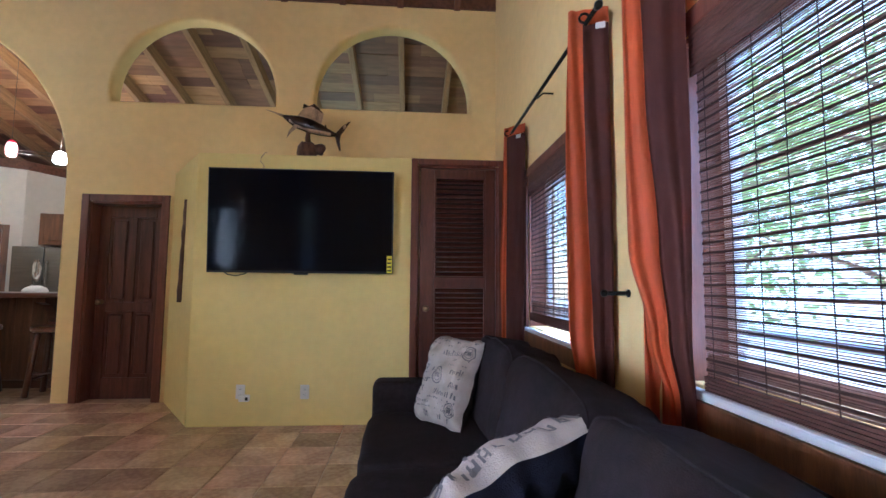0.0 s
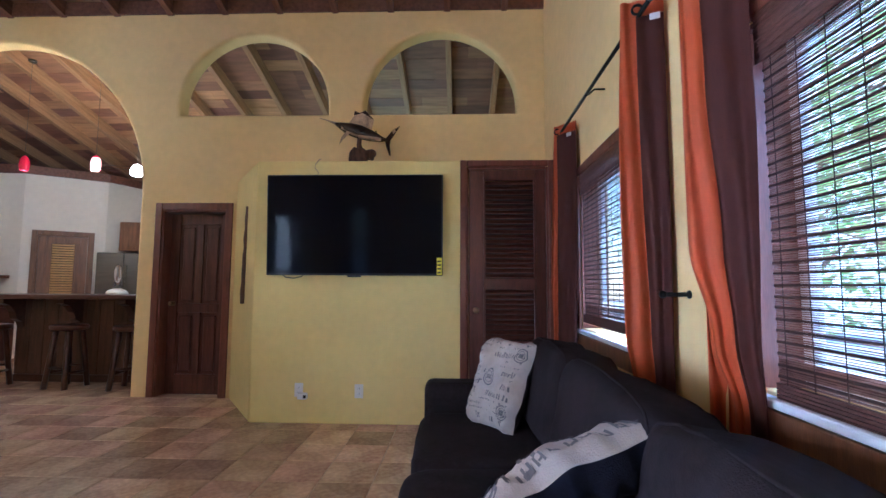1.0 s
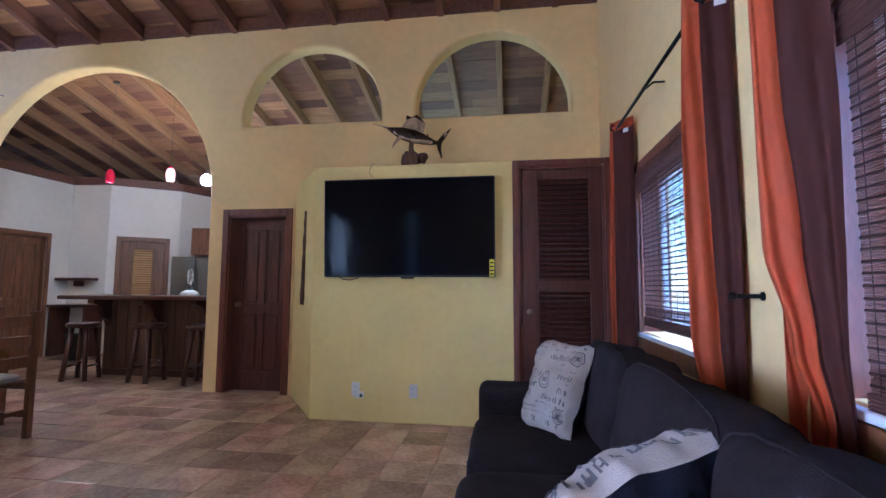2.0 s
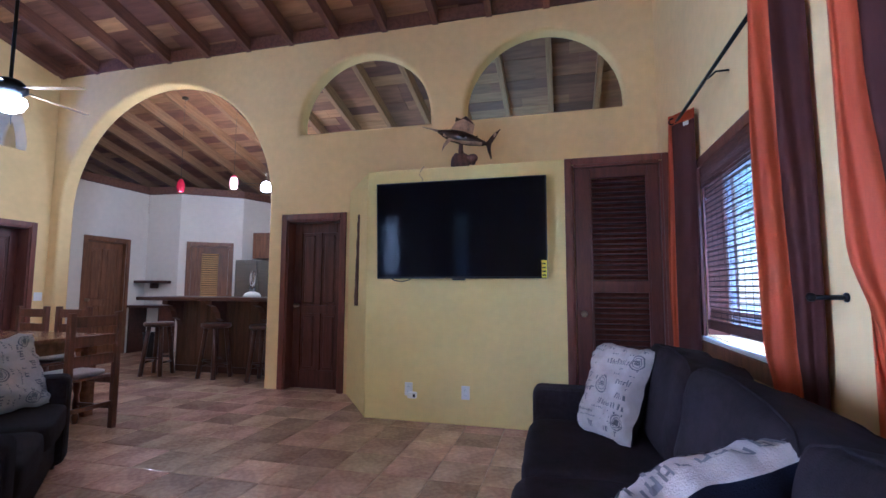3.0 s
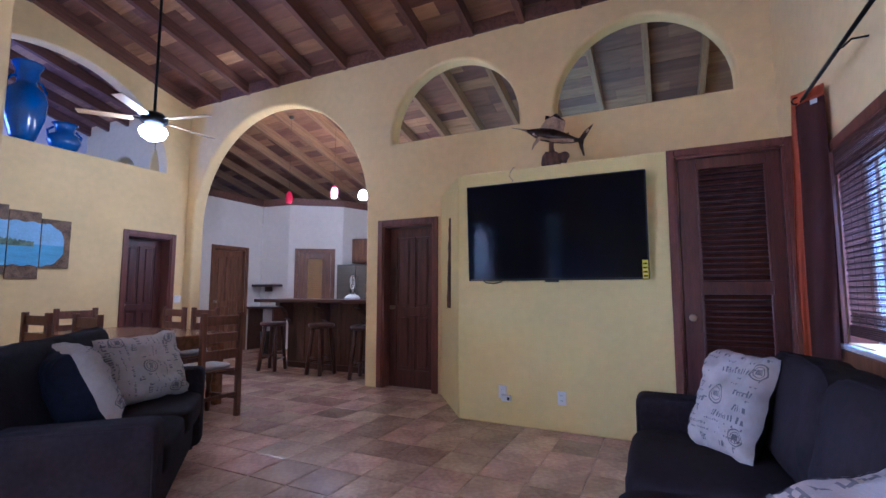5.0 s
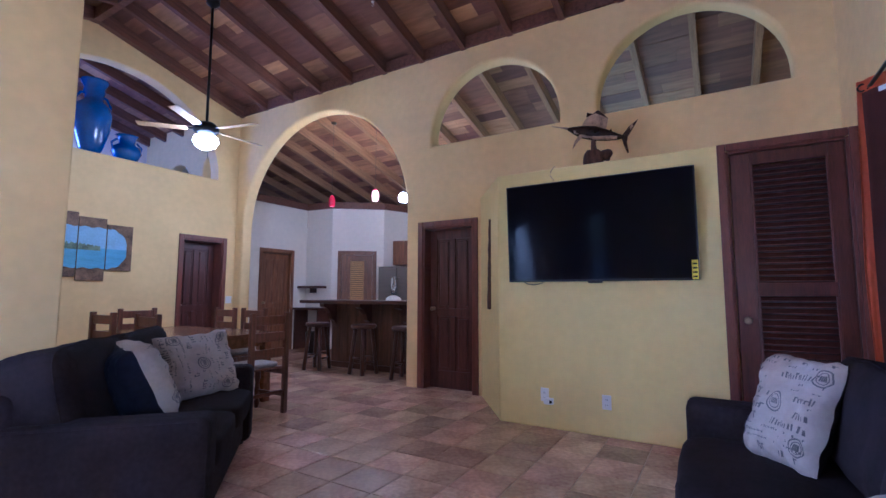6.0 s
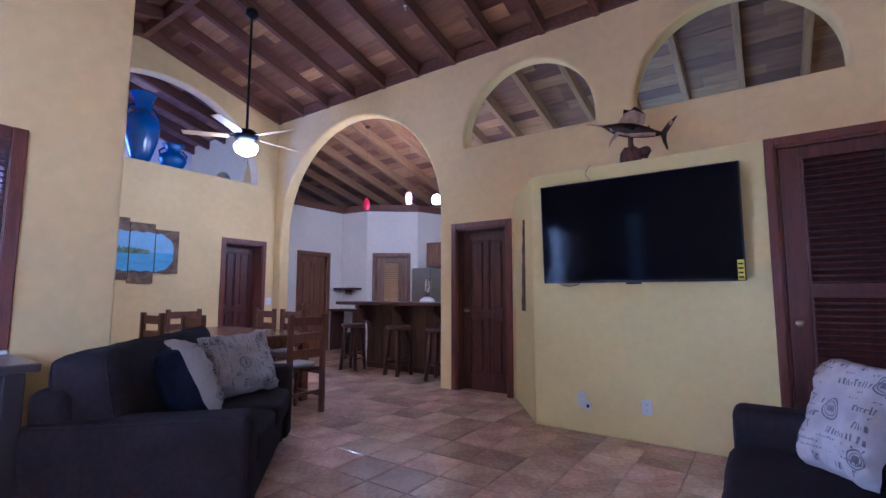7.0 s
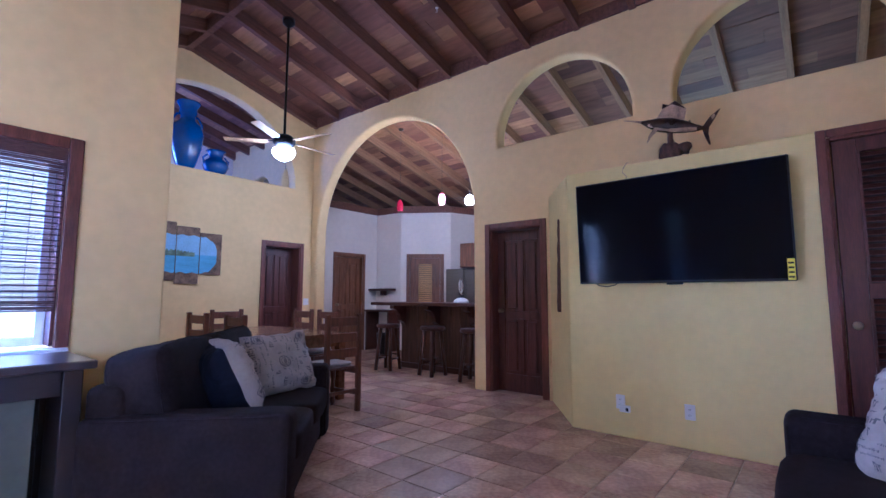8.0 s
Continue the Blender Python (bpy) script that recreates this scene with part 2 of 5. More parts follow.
# dining wall with the high arch and a door
wall("wall_dining", (XW, 0), (0, 1), [[(1.16, 0), (3.99, 0), (3.99, 2.05), (4.66, 2.05), (4.66, 0), (4.9, 0), (4.9, 5.1), (1.16, 5.1)], arch(2.98, 1.54, 3.14, 3.1, 48, 0.86)], 0.22, M_CREAM, "cream plastered wall with a high arch")
# unseen wall behind the camera, added to close the room
wall("wall_south", (1.4, -4.2), (-1, 0), [rect(0, 4.87, 0, 5.4), rect(3.72, 4.0, 0.3, 2.3)], 0.2, M_CREAM)
wall("wall_loft_west", (-10.2, 0.96), (0, 1), [rect(0, 9.4, 0, 5.4)], 0.2, M_WHITE)
wall("wall_rear_north", (-10.3, 10.2), (1, 0), [rect(0, 12, 0, 4.4)], 0.2, M_WHITE)
# kitchen walls, which stop below the roof
for nm, a, b, holes in (("wall_kitchen_west", (-7.75, 5.15), (-7.75, 7.2), [(0.88, 1.62)]), ("wall_kitchen_corner", (-7.75, 7.2), (-7.05, 7.28), []),
                        ("wall_kitchen_diagonal", (-7.05, 7.28), (-6.16, 7.97), [(0.2, 0.9)]), ("wall_kitchen_north", (-6.16, 7.97), (-5.9, 8.7), []), ("wall_kitchen_rear", (-5.9, 8.7), (1.2, 8.7), [])):
    d = Vector(b) - Vector(a)
    pts = [(0, 0)]
    for h0, h1 in holes:
        pts += [(h0, 0), (h0, 2.05), (h1, 2.05), (h1, 0)]
    wall(nm, a, d, [pts + [(d.length, 0), (d.length, 3.06), (0, 3.06)]], 0.15, M_WHITE, "white plastered kitchen wall", 0.004)
    mid, yaw = (Vector(a) + Vector(b)) / 2, math.degrees(math.atan2(d.y, d.x))
    tagged(part("trim", box(-d.length / 2 - 0.02, d.length / 2 + 0.02, -0.05, 0.2, 3.06, 3.2), M_RAFTER, m=pose(mid.x, mid.y, 0, 0, 0, yaw)), "dark wooden wall plate", "trim", kind="structure")


def roof_z(y):
    return RIDGE_Z - SLOPE * abs(y - RIDGE_Y)


# the ceiling: short boards of many tones laid across rafters, one mesh
bm = bmesh.new()
rng = random.Random(4)
row, y = 0.195, -4.3
PITCH = 0.637
while y < 10.3:
    for i in range(-2, 18):
        xb, xa = 0.71 - PITCH * i, 0.71 - PITCH * (i + 1)
        if xb > 1.7 or xa < (-10.6 if y > 0.8 else -4.2):
            continue
        cut = xa + PITCH * rng.uniform(0.3, 0.7)
        for x0, x1 in ((xa, xb),) if rng.random() < 0.6 else ((xa, cut), (cut, xb)):
            z0, z1 = roof_z(y), roof_z(y + row)
            if y < RIDGE_Y < y + row:
                z0 = z1 = RIDGE_Z
            dz = rng.uniform(0, 0.008)
            vs = [bm.verts.new(p) for p in ((x0 + 0.001, y, z0 + dz), (x1 - 0.001, y, z0 + dz), (x1 - 0.001, y + row - 0.003, z1 + dz), (x0 + 0.001, y + row - 0.003, z1 + dz))]
            us = [bm.verts.new(v.co + Vector((0, 0, 0.025))) for v in vs]
            bm.faces.new(vs[::-1])
            for k in range(4):
                bm.faces.new((vs[k], vs[(k + 1) % 4], us[(k + 1) % 4], us[k]))
    y += row
ceiling = tagged(part("ceiling", bm, M_BOARD), "dark reddish wooden board ceiling of mixed tones", "ceiling", kind="structure")
bm = bmesh.new()
for y0, y1, x0 in ((-4.6, 0.8, -4.0), (0.8, RIDGE_Y, -10.6), (RIDGE_Y, 10.6, -10.6)):
    bm.faces.new([bm.verts.new((x, y, roof_z(y) + 0.034)) for x, y in ((x0, y0), (1.6, y0), (1.6, y1), (x0, y1))])
bmesh.ops.solidify(bm, geom=bm.faces[:], thickness=-0.1)
tagged(part("roof", bm, M_RAFTER), "dark roof deck above the boards", "roof", kind="structure")
RAFTER_X = [0.71 - PITCH * i for i in range(-1, 18)]
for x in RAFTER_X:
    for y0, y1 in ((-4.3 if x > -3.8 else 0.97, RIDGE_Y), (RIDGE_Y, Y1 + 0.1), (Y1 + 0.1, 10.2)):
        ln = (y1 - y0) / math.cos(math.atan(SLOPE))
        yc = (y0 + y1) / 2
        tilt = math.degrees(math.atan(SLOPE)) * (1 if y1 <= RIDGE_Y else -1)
        tagged(part("rafter", box(-0.035, 0.035, -ln / 2, ln / 2, -0.17, -0.002), M_RAFTER_PALE if y0 > Y1 else M_RAFTER, m=pose(x, yc, roof_z(yc), tilt)), "pale brown wooden rafter over the kitchen" if y0 > Y1 else "dark reddish wooden rafter", "rafter", "rafters", "structure")
tagged(part("ridge_beam", box(-10.3, 1.3, RIDGE_Y - 0.04, RIDGE_Y + 0.04, RIDGE_Z - 0.19, RIDGE_Z - 0.03), M_RAFTER), "dark wooden ridge beam", "beam", kind="structure")

for x0, x1 in ((XW, XE),):
    tagged(part("trim", box(x0, x1, Y1 - 0.03, Y1 - 0.004, roof_z(Y1) - 0.165, roof_z(Y1) - 0.01), M_RAFTER), "dark wooden blocking above the arch wall", "trim", kind="structure")
for y0, y1, up in ((1.17, RIDGE_Y, 1), (RIDGE_Y, Y1 - 0.03, -1)):
    ln, yc = (y1 - y0) / math.cos(math.atan(SLOPE)), (y0 + y1) / 2
    tagged(part("trim", box(0.004, 0.04, -ln / 2, ln / 2, -0.17, -0.004), M_RAFTER, m=pose(XW, yc, roof_z(yc), up * math.degrees(math.atan(SLOPE)))), "dark wooden rafter against the dining wall", "trim", kind="structure")
wall("wall_kitchen_east", (-3.2, 8.7), (0, -1), [rect(0, 3.55, 0, 3.06)], 0.12, M_WHITE, "white plastered kitchen wall", 0.004)

# glowing panels outside the windows stand in for bright sky and distance
def sky_glow(name, colour, strength):
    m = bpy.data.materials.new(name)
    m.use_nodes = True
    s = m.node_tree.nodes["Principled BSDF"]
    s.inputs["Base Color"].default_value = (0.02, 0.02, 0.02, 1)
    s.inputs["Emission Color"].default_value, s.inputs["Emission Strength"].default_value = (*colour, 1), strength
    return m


for x, y0, y1, mat in ((15, -14, 30, sky_glow("bright haze", (0.56, 0.74, 1.0), 1.5)), (-19, -16, 4, sky_glow("bright glow west", (0.52, 0.64, 1.0), 4.0))):
    tagged(part("backdrop", box(x - 0.1, x + 0.1, y0, y1, -0.6, 10), mat), "glowing panel standing in for the bright sky outside", "backdrop", kind="structure")

# ---- things ----
# ---------------------------------------------------------------- more materials
M_LEAF_WOOD = material("door panel wood", (0.095, 0.029, 0.021), 0.38, var=0.3, scale=3, stretch=(7, 7, 0.6), bump=0.08, bump_scale=40)
M_OAK = material("warm brown wood", (0.2, 0.085, 0.035), 0.42, var=0.28, scale=4, stretch=(7, 7, 0.8), bump=0.1, bump_scale=40)
# slat colour raised to carry the light that the louvres catch
M_SLAT_LIT = material("louvre wood lightened as lit", (0.66, 0.4, 0.16), 0.4, var=0.2, scale=4, stretch=(1, 7, 7))
M_DARKWOOD = material("near-black wood", (0.02, 0.0105, 0.0095), 0.45, var=0.15, scale=3, stretch=(5, 0.7, 5), bump=0.03, bump_scale=30, coat=0.04)
# base raised above the legs' wood to add the window's sheen
M_DARKTOP = material("polished dark tabletop with sheen", (0.05, 0.034, 0.034), 0.3, var=0.12, scale=3, stretch=(5, 0.7, 5), bump=0.02, bump_scale=30, coat=0.9)
M_BAR = material("bar front wood", (0.1, 0.043, 0.024), 0.38, var=0.35, scale=4, stretch=(6, 6, 0.7), bump=0.1, bump_scale=40)
M_DINING = material("dining table wood", (0.2, 0.088, 0.045), 0.22, var=0.25, scale=3, stretch=(0.7, 7, 7), bump=0.05, bump_scale=30)
# the grey-green is the reflected room, put into the panel's colour
M_PANEL = material("panel with reflected grey-green", (0.1, 0.105, 0.085), 0.4, var=0.1, scale=3)
M_CHAIR = material("chair wood", (0.14, 0.052, 0.028), 0.42, var=0.28, scale=4, stretch=(7, 7, 0.8), bump=0.1, bump_scale=40)
M_TABLE = material("table wood", (0.075, 0.027, 0.017), 0.3, var=0.25, scale=3, stretch=(0.7, 7, 7), bump=0.06, bump_scale=30)
M_SOFA = material("charcoal upholstery", (0.021, 0.014, 0.0155), 0.95, spec=0.15, var=0.25, scale=5, bump=0.35, bump_scale=260)
M_SOFA_BLUE = material("navy cushion cloth", (0.009, 0.0095, 0.019), 0.9, spec=0.15, var=0.2, scale=5, bump=0.3, bump_scale=240)
M_LINEN = material("off-white printed cloth", (0.38, 0.325, 0.29), 0.9, var=0.08, scale=5, bump=0.3, bump_scale=200)
M_INK = plain("grey ink", (0.13, 0.12, 0.125), 0.95)
M_ORANGE = material("orange curtain cloth", (0.64, 0.125, 0.03), 0.6, var=0.06, scale=3, stretch=(8, 8, 1), bump=0.2, bump_scale=150)
M_BROWN = material("brown curtain cloth", (0.1, 0.025, 0.017), 0.7, var=0.08, scale=3, stretch=(8, 8, 1), bump=0.2, bump_scale=150)
M_REED = material("woven reed", (0.2, 0.09, 0.06), 0.6, var=0.3, scale=20, stretch=(1, 0.4, 6))
rn, rl = M_REED.node_tree.nodes, M_REED.node_tree.links
rt, rx = rn.new("ShaderNodeBsdfTranslucent"), rn.new("ShaderNodeMixShader")
rt.inputs[0].default_value, rx.inputs[0].default_value = (0.42, 0.33, 0.29, 1), 0.28
rl.new(rn["Principled BSDF"].outputs[0], rx.inputs[1])
rl.new(rt.outputs[0], rx.inputs[2])
rl.new(rx.outputs[0], rn["Material Output"].inputs[0])
M_DARKREED = material("dark woven reed", (0.045, 0.017, 0.012), 0.6, var=0.3, scale=20)
M_VALANCE = material("brown woven valance", (0.1, 0.04, 0.029), 0.6, var=0.3, scale=20, stretch=(1, 0.4, 6))
M_IRON = plain("black iron", (0.012, 0.012, 0.013), 0.4, 0.7)
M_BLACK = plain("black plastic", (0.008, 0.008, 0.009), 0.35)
M_SCREEN = plain("tv screen", (0.003, 0.003, 0.006), 0.1)
M_SCREEN.node_tree.nodes["Principled BSDF"].inputs["Specular IOR Level"].default_value = 0.05
M_STICKER = plain("yellow sticker", (0.85, 0.75, 0.04), 0.6)
M_PLASTIC = plain("white plastic", (0.75, 0.75, 0.76), 0.4)
M_STEEL = material("brushed steel", (0.15, 0.135, 0.12), 0.32, 0.9, var=0.08, scale=4, stretch=(1, 1, 14))
M_BRASS = plain("aged brass knob", (0.35, 0.27, 0.17), 0.35, 0.9)
M_GLASS = plain("window glass", (1, 1, 1), 0.02, trans=1.0)
M_CLEAR = plain("clear plastic", (0.92, 0.95, 0.98), 0.05, trans=0.9)
M_SASH = material("white window sash", (0.75, 0.77, 0.8), 0.45, var=0.04, scale=4)
M_VASE = material("cobalt glazed clay", (0.014, 0.09, 0.34), 0.2, var=0.2, scale=6, coat=0.6)
M_LAMP = plain("lit glass", (1.0, 0.93, 0.85), 0.3, glow=12)
M_RED = plain("red glass shade", (0.4, 0.008, 0.03), 0.15, glow=0.06)
M_WARM = plain("glowing red-white shade", (1.0, 0.42, 0.33), 0.3, glow=0.5)
M_BLADE = material("fan blade wood", (0.34, 0.22, 0.11), 0.45, var=0.15, scale=4, stretch=(1, 8, 8))
M_DRIFT = material("driftwood", (0.1, 0.045, 0.026), 0.7, var=0.4, scale=9, stretch=(3, 3, 1), bump=0.5, bump_scale=25)
M_FISH = material("polished dark horn", (0.035, 0.018, 0.012), 0.25, var=0.4, scale=6)
M_FIN = material("pale horn fin", (0.45, 0.3, 0.18), 0.4, var=0.35, scale=12)
M_SKYBLUE = material("painted sea blue", (0.17, 0.42, 0.68), 0.6, var=0.12, scale=4, stretch=(1, 1, 4))
M_PALEBLUE = material("painted sky blue", (0.33, 0.54, 0.78), 0.6, var=0.12, scale=4)
M_ROCK = material("painted brown rock", (0.2, 0.12, 0.065), 0.65, var=0.45, scale=9)
M_ISLE = material("painted island green", (0.17, 0.24, 0.17), 0.65, var=0.4, scale=14)
M_TRUNK = material("bark", (0.2, 0.15, 0.12), 0.9, var=0.3, scale=9, bump=0.6, bump_scale=30)
M_FOLIAGE = island_wood("foliage", [(0.06, 0.12, 0.04), (0.12, 0.2, 0.08), (0.2, 0.28, 0.12), (0.08, 0.15, 0.06)], 0.4)

fn, fl = M_FOLIAGE.node_tree.nodes, M_FOLIAGE.node_tree.links
tl, ms = fn.new("ShaderNodeBsdfTranslucent"), fn.new("ShaderNodeMixShader")
tl.inputs[0].default_value, ms.inputs[0].default_value = (0.32, 0.46, 0.16, 1), 0.5
fl.new(fn["Principled BSDF"].outputs[0], ms.inputs[1])
fl.new(tl.outputs[0], ms.inputs[2])
fl.new(ms.outputs[0], fn["Material Output"].inputs[0])


# ---------------------------------------------------------------- soft shapes
def soft_box(a, b, c, e=0.35, nu=20, nv=28, wrinkle=0.0, seed=0, bm=None, at=(0, 0, 0)):
    """A rounded block with half-sizes a, b, c, its faces a little uneven."""
    bm = bm or bmesh.new()

    def pw(v, k):
        return math.copysign(abs(v) ** k, v)

    rings = []
    for i in range(nu + 1):
        ph = -math.pi / 2 + math.pi * i / nu
        ring = []
        for j in range(nv):
            th = 2 * math.pi * j / nv
            p = Vector((a * pw(math.cos(ph), e) * pw(math.cos(th), e), b * pw(math.cos(ph), e) * pw(math.sin(th), e), c * pw(math.sin(ph), e)))
            if wrinkle:
                q = Vector((p.x * 4 + seed * 7, p.y * 4, p.z * 4))
                p += p.normalized() * wrinkle * (noise.noise(q) + 0.5 * noise.noise(q * 2.7) + 0.22 * noise.noise(q * 6.1))
            ring.append(bm.verts.new(p + Vector(at)))
        rings.append(ring)
    for r, s in zip(rings, rings[1:]):
        for j in range(nv):
            bm.faces.new((r[j], r[(j + 1) % nv], s[(j + 1) % nv], s[j]))
    bmesh.ops.remove_doubles(bm, verts=bm.verts, dist=1e-5)
    return bm


def pillow_point(u, v, w, h, t, side, seed=0):
    """A stuffed square: drawn-in edges, rounded corners, puckers along the seam, broad creases."""
    c = (u * v) ** 4
    x = w / 2 * u * (1 - 0.1 * (1 - v * v) - 0.05 * c) + 0.014 * noise.noise(Vector((v * 3.7, seed * 1.7, 2.0))) * u * abs(u) ** 3
    y = h / 2 * v * (1 - 0.1 * (1 - u * u) - 0.05 * c) + 0.014 * noise.noise(Vector((u * 3.7, seed * 1.7, 5.0))) * v * abs(v) ** 3
    f = max(0.0, (1 - abs(u) ** 3) * (1 - abs(v) ** 3)) ** 0.45
    rim = f * (1 - f) * 4
    z = side * t / 2 * f
    z += 0.022 * f * noise.noise(Vector((u * 2.9 + seed, v * 2.9, side + seed)))
    z += 0.02 * rim * noise.noise(Vector((u * 7 + seed, v * 7, side * 3.0)))
    if side < 0:
        z += 0.012 * rim * math.sin(u * 23 + 3 * noise.noise(Vector((u * 3, v, seed))))
    z += 0.035 * noise.noise(Vector((u * 0.9, v * 0.9, seed + 9.0))) + 0.012 * noise.noise(Vector((u * 2.1, v * 2.1, seed + 4.0)))
    return Vector((x, y, z))


def pillow(name, m, w, h, t, back, label, seed, front=None, bold=1.0):
    """A stuffed throw pillow: printed face at +z, plain face at -z."""
    ob = thing(name, m, label, "pillow", "throw pillows")
    n = 34
    for side, mat, nm in ((1, front or M_LINEN, "front_cover"), (-1, back, "back_cover")):
        bm = bmesh.new()
        g = [[bm.verts.new(pillow_point(-1 + 2 * i / n, -1 + 2 * j / n, w, h, t, side, seed)) for j in range(n + 1)] for i in range(n + 1)]
        for i in range(n):
            for j in range(n):
                q = (g[i][j], g[i + 1][j], g[i + 1][j + 1], g[i][j + 1])
                bm.faces.new(q if side > 0 else q[::-1])
        cover = part(nm, bm, mat, ob, smooth=True)
        face = cover if side > 0 else face
    if front is None:
        rg, bm = random.Random(seed + 3), bmesh.new()

        def quad(pts):
            f = []
            for u, v in pts:
                p = pillow_point(u, v, w, h, t, 1, seed)
                f.append(bm.verts.new(p + Vector((p.x * 0.008, p.y * 0.012, 0.003))))
            bm.faces.new(f)

        def stamp(uc, vc, r):
            k = 20
            for r0, r1 in ((r * 0.86, r), (r * 0.6, r * 0.68)):
                for i in range(k):
                    a, b = 2 * math.pi * i / k, 2 * math.pi * (i + 1) / k
                    quad([(uc + q * math.cos(x), vc + q * math.sin(x)) for q, x in ((r0, a), (r1, a), (r1, b), (r0, b))])
            for i in range(-2, 3):
                quad([(uc + i * r * 0.17 - 0.012, vc - 0.05), (uc + i * r * 0.17 + 0.012, vc - 0.05), (uc + i * r * 0.17 + 0.012, vc + 0.05), (uc + i * r * 0.17 - 0.012, vc + 0.05)])

        stamp(-0.05, 0.05, 0.2)
        stamp(0.78, 0.62, 0.16)
        stamp(-0.78, -0.5, 0.15)
        stamp(0.72, -0.6, 0.15)
        v = -0.86
        while v < 0.9:
            big = rg.random() < 0.45
            hh = (0.13 if big else rg.uniform(0.035, 0.06)) * bold
            u = -0.9 + rg.random() * 0.2
            while u < 0.86:
                if rg.random() < 0.22:
                    u += rg.uniform(0.08, 0.3)
                    continue
                ww = rg.uniform(0.016, 0.034) * (1.3 if big else 1) * (1 + (bold - 1) * 0.5)
                if not (abs(u + 0.05) < 0.27 and abs(v - 0.05) < 0.27):
                    k = rg.uniform(0.5, 1.0)
                    quad([(u, v), (u + ww, v), (u + ww, v + hh * k), (u, v + hh * k)])
                    if rg.random() < 0.5:
                        quad([(u + ww, v + hh * k * 0.75), (u + ww * 2.2, v + hh * k * 0.75), (u + ww * 2.2, v + hh * k), (u + ww, v + hh * k)])
                u += ww * rg.uniform(1.8, 3.0)
            v += hh + rg.uniform(0.04, 0.1)
        if bold > 1:
            def stroke(u0, u1, v0, v1):
                for q in range(5):
                    a0, a1 = v0 + (v1 - v0) * q / 5, v0 + (v1 - v0) * (q + 1) / 5
                    quad([(u0, a0), (u1, a0), (u1, a1), (u0, a1)])

            u = -0.82
            while u < 0.82:
                ww, k = rg.uniform(0.02, 0.032), rg.choice((0.085, 0.085, 0.12))
                stroke(u, u + ww, 0.855, 0.855 + k)
                if rg.random() < 0.75:
                    stroke(u + ww, u + ww * 3, 0.855 + k * 0.8, 0.855 + k)
                    stroke(u + ww * 3, u + ww * 4, 0.855, 0.855 + k * 0.9)
                    u += ww * 3
                u += ww * rg.uniform(2.4, 5)
        part("print", bm, M_INK, face, "grey lettering print")["kind"] = "stuff"
    return ob


# ---------------------------------------------------------------- doors
def door_unit(name, m, half, top, set_back, style, label, casing=0.075, wall_t=0.25):
    """A door in its opening: local x along the wall, y into it. half: half the opening's width."""
    d = thing(name, m, label, "door", kind="structure")
    for nm, b in (("casing", box(-half - casing, -half, -0.022, 0.0, 0, top + casing, 0.006)), ("casing", box(half, half + casing, -0.022, 0.0, 0, top + casing, 0.006)),
                  ("casing", box(-half + 0.001, half - 0.001, -0.02, 0.0, top, top + casing, 0.006)),
                  ("jamb", box(-half - 0.02, -half + 0.018, 0.002, wall_t, 0, top, 0.003)), ("jamb", box(half - 0.018, half + 0.02, 0.002, wall_t, 0, top, 0.003)),
                  ("jamb", box(-half + 0.019, half - 0.019, 0.002, wall_t, top - 0.02, top + 0.015, 0.003))):
        part(nm, b, M_OAK if style in ("oak", "brown") else M_MAHOG, d)
    w, t0, t1 = half - 0.022, set_back, set_back + 0.04
    leaf = new("door_leaf")
    leaf.parent = d
    zt = top - 0.025
    st, mid = 0.1, 0.98
    if style == "louvre":
        rails, sl, sr = [(0.004, 0.2), (1.18, 1.28), (2.17, zt)], 0.13, 0.09
    else:
        rails, sl, sr = [(0.004, 0.22), (0.9, 1.0), (zt - 0.12, zt)], st, st
    wood = M_OAK if style in ("oak", "brown") else M_LEAF_WOOD
    part("stile", box(-w, -w + sl, t0, t1, 0.004, zt, 0.004), wood, leaf)
    part("stile", box(w - sr, w, t0, t1, 0.004, zt, 0.004), wood, leaf)
    for z0, z1 in rails:
        part("rail", box(-w + sl + 0.001, w - sr - 0.001, t0, t1, z0, z1, 0.004), wood, leaf)
    for (_, z0), (z1, _) in zip(rails, rails[1:]):
        if style in ("louvre", "oak"):
            x0, x1 = -w + sl, w - sr
            if style == "oak":
                x0, x1 = -w + sl + 0.06, w - sr - 0.06
                part("stile", box(-w + sl, x0, t0 + 0.006, t1, z0, z1, 0.003), wood, leaf)
                part("stile", box(x1, w - sr, t0 + 0.006, t1, z0, z1, 0.003), wood, leaf)
            for bx in ((x0, x0 + 0.018), (x1 - 0.018, x1)):
                part("bead", box(bx[0], bx[1], t0 - 0.008, t0 + 0.012, z0, z1, 0.004), wood, leaf)
            n = int((z1 - z0) / 0.043)
            slat = mesh_of(box(x0 + 0.002, x1 - 0.002, -0.024, 0.024, -0.004, 0.004, 0.003, 1), "slat", M_LEAF_WOOD if style == "louvre" else M_SLAT_LIT)
            for i in range(n):
                part("slat", slat, None, leaf, m=pose(0, t0 + 0.02, z0 + (i + 0.5) * (z1 - z0) / n, 38 + ((i * 37) % 5) * 2))
            # black sheet stands in for the shade behind the slats
            part("gap_shade", box(x0, x1, t1 + 0.006, t1 + 0.012, z0, z1), M_BLACK, leaf)
        else:
            part("mullion", box(-0.035, 0.035, t0, t1, z0 + 0.001, z1 - 0.001, 0.004), wood, leaf)
            for x0, x1 in ((-w + sl, -0.035), (0.035, w - sr)):
                bm = box(x0 - 0.004, x1 + 0.004, t0 + 0.018, t1 - 0.006, z0 - 0.004, z1 + 0.004)
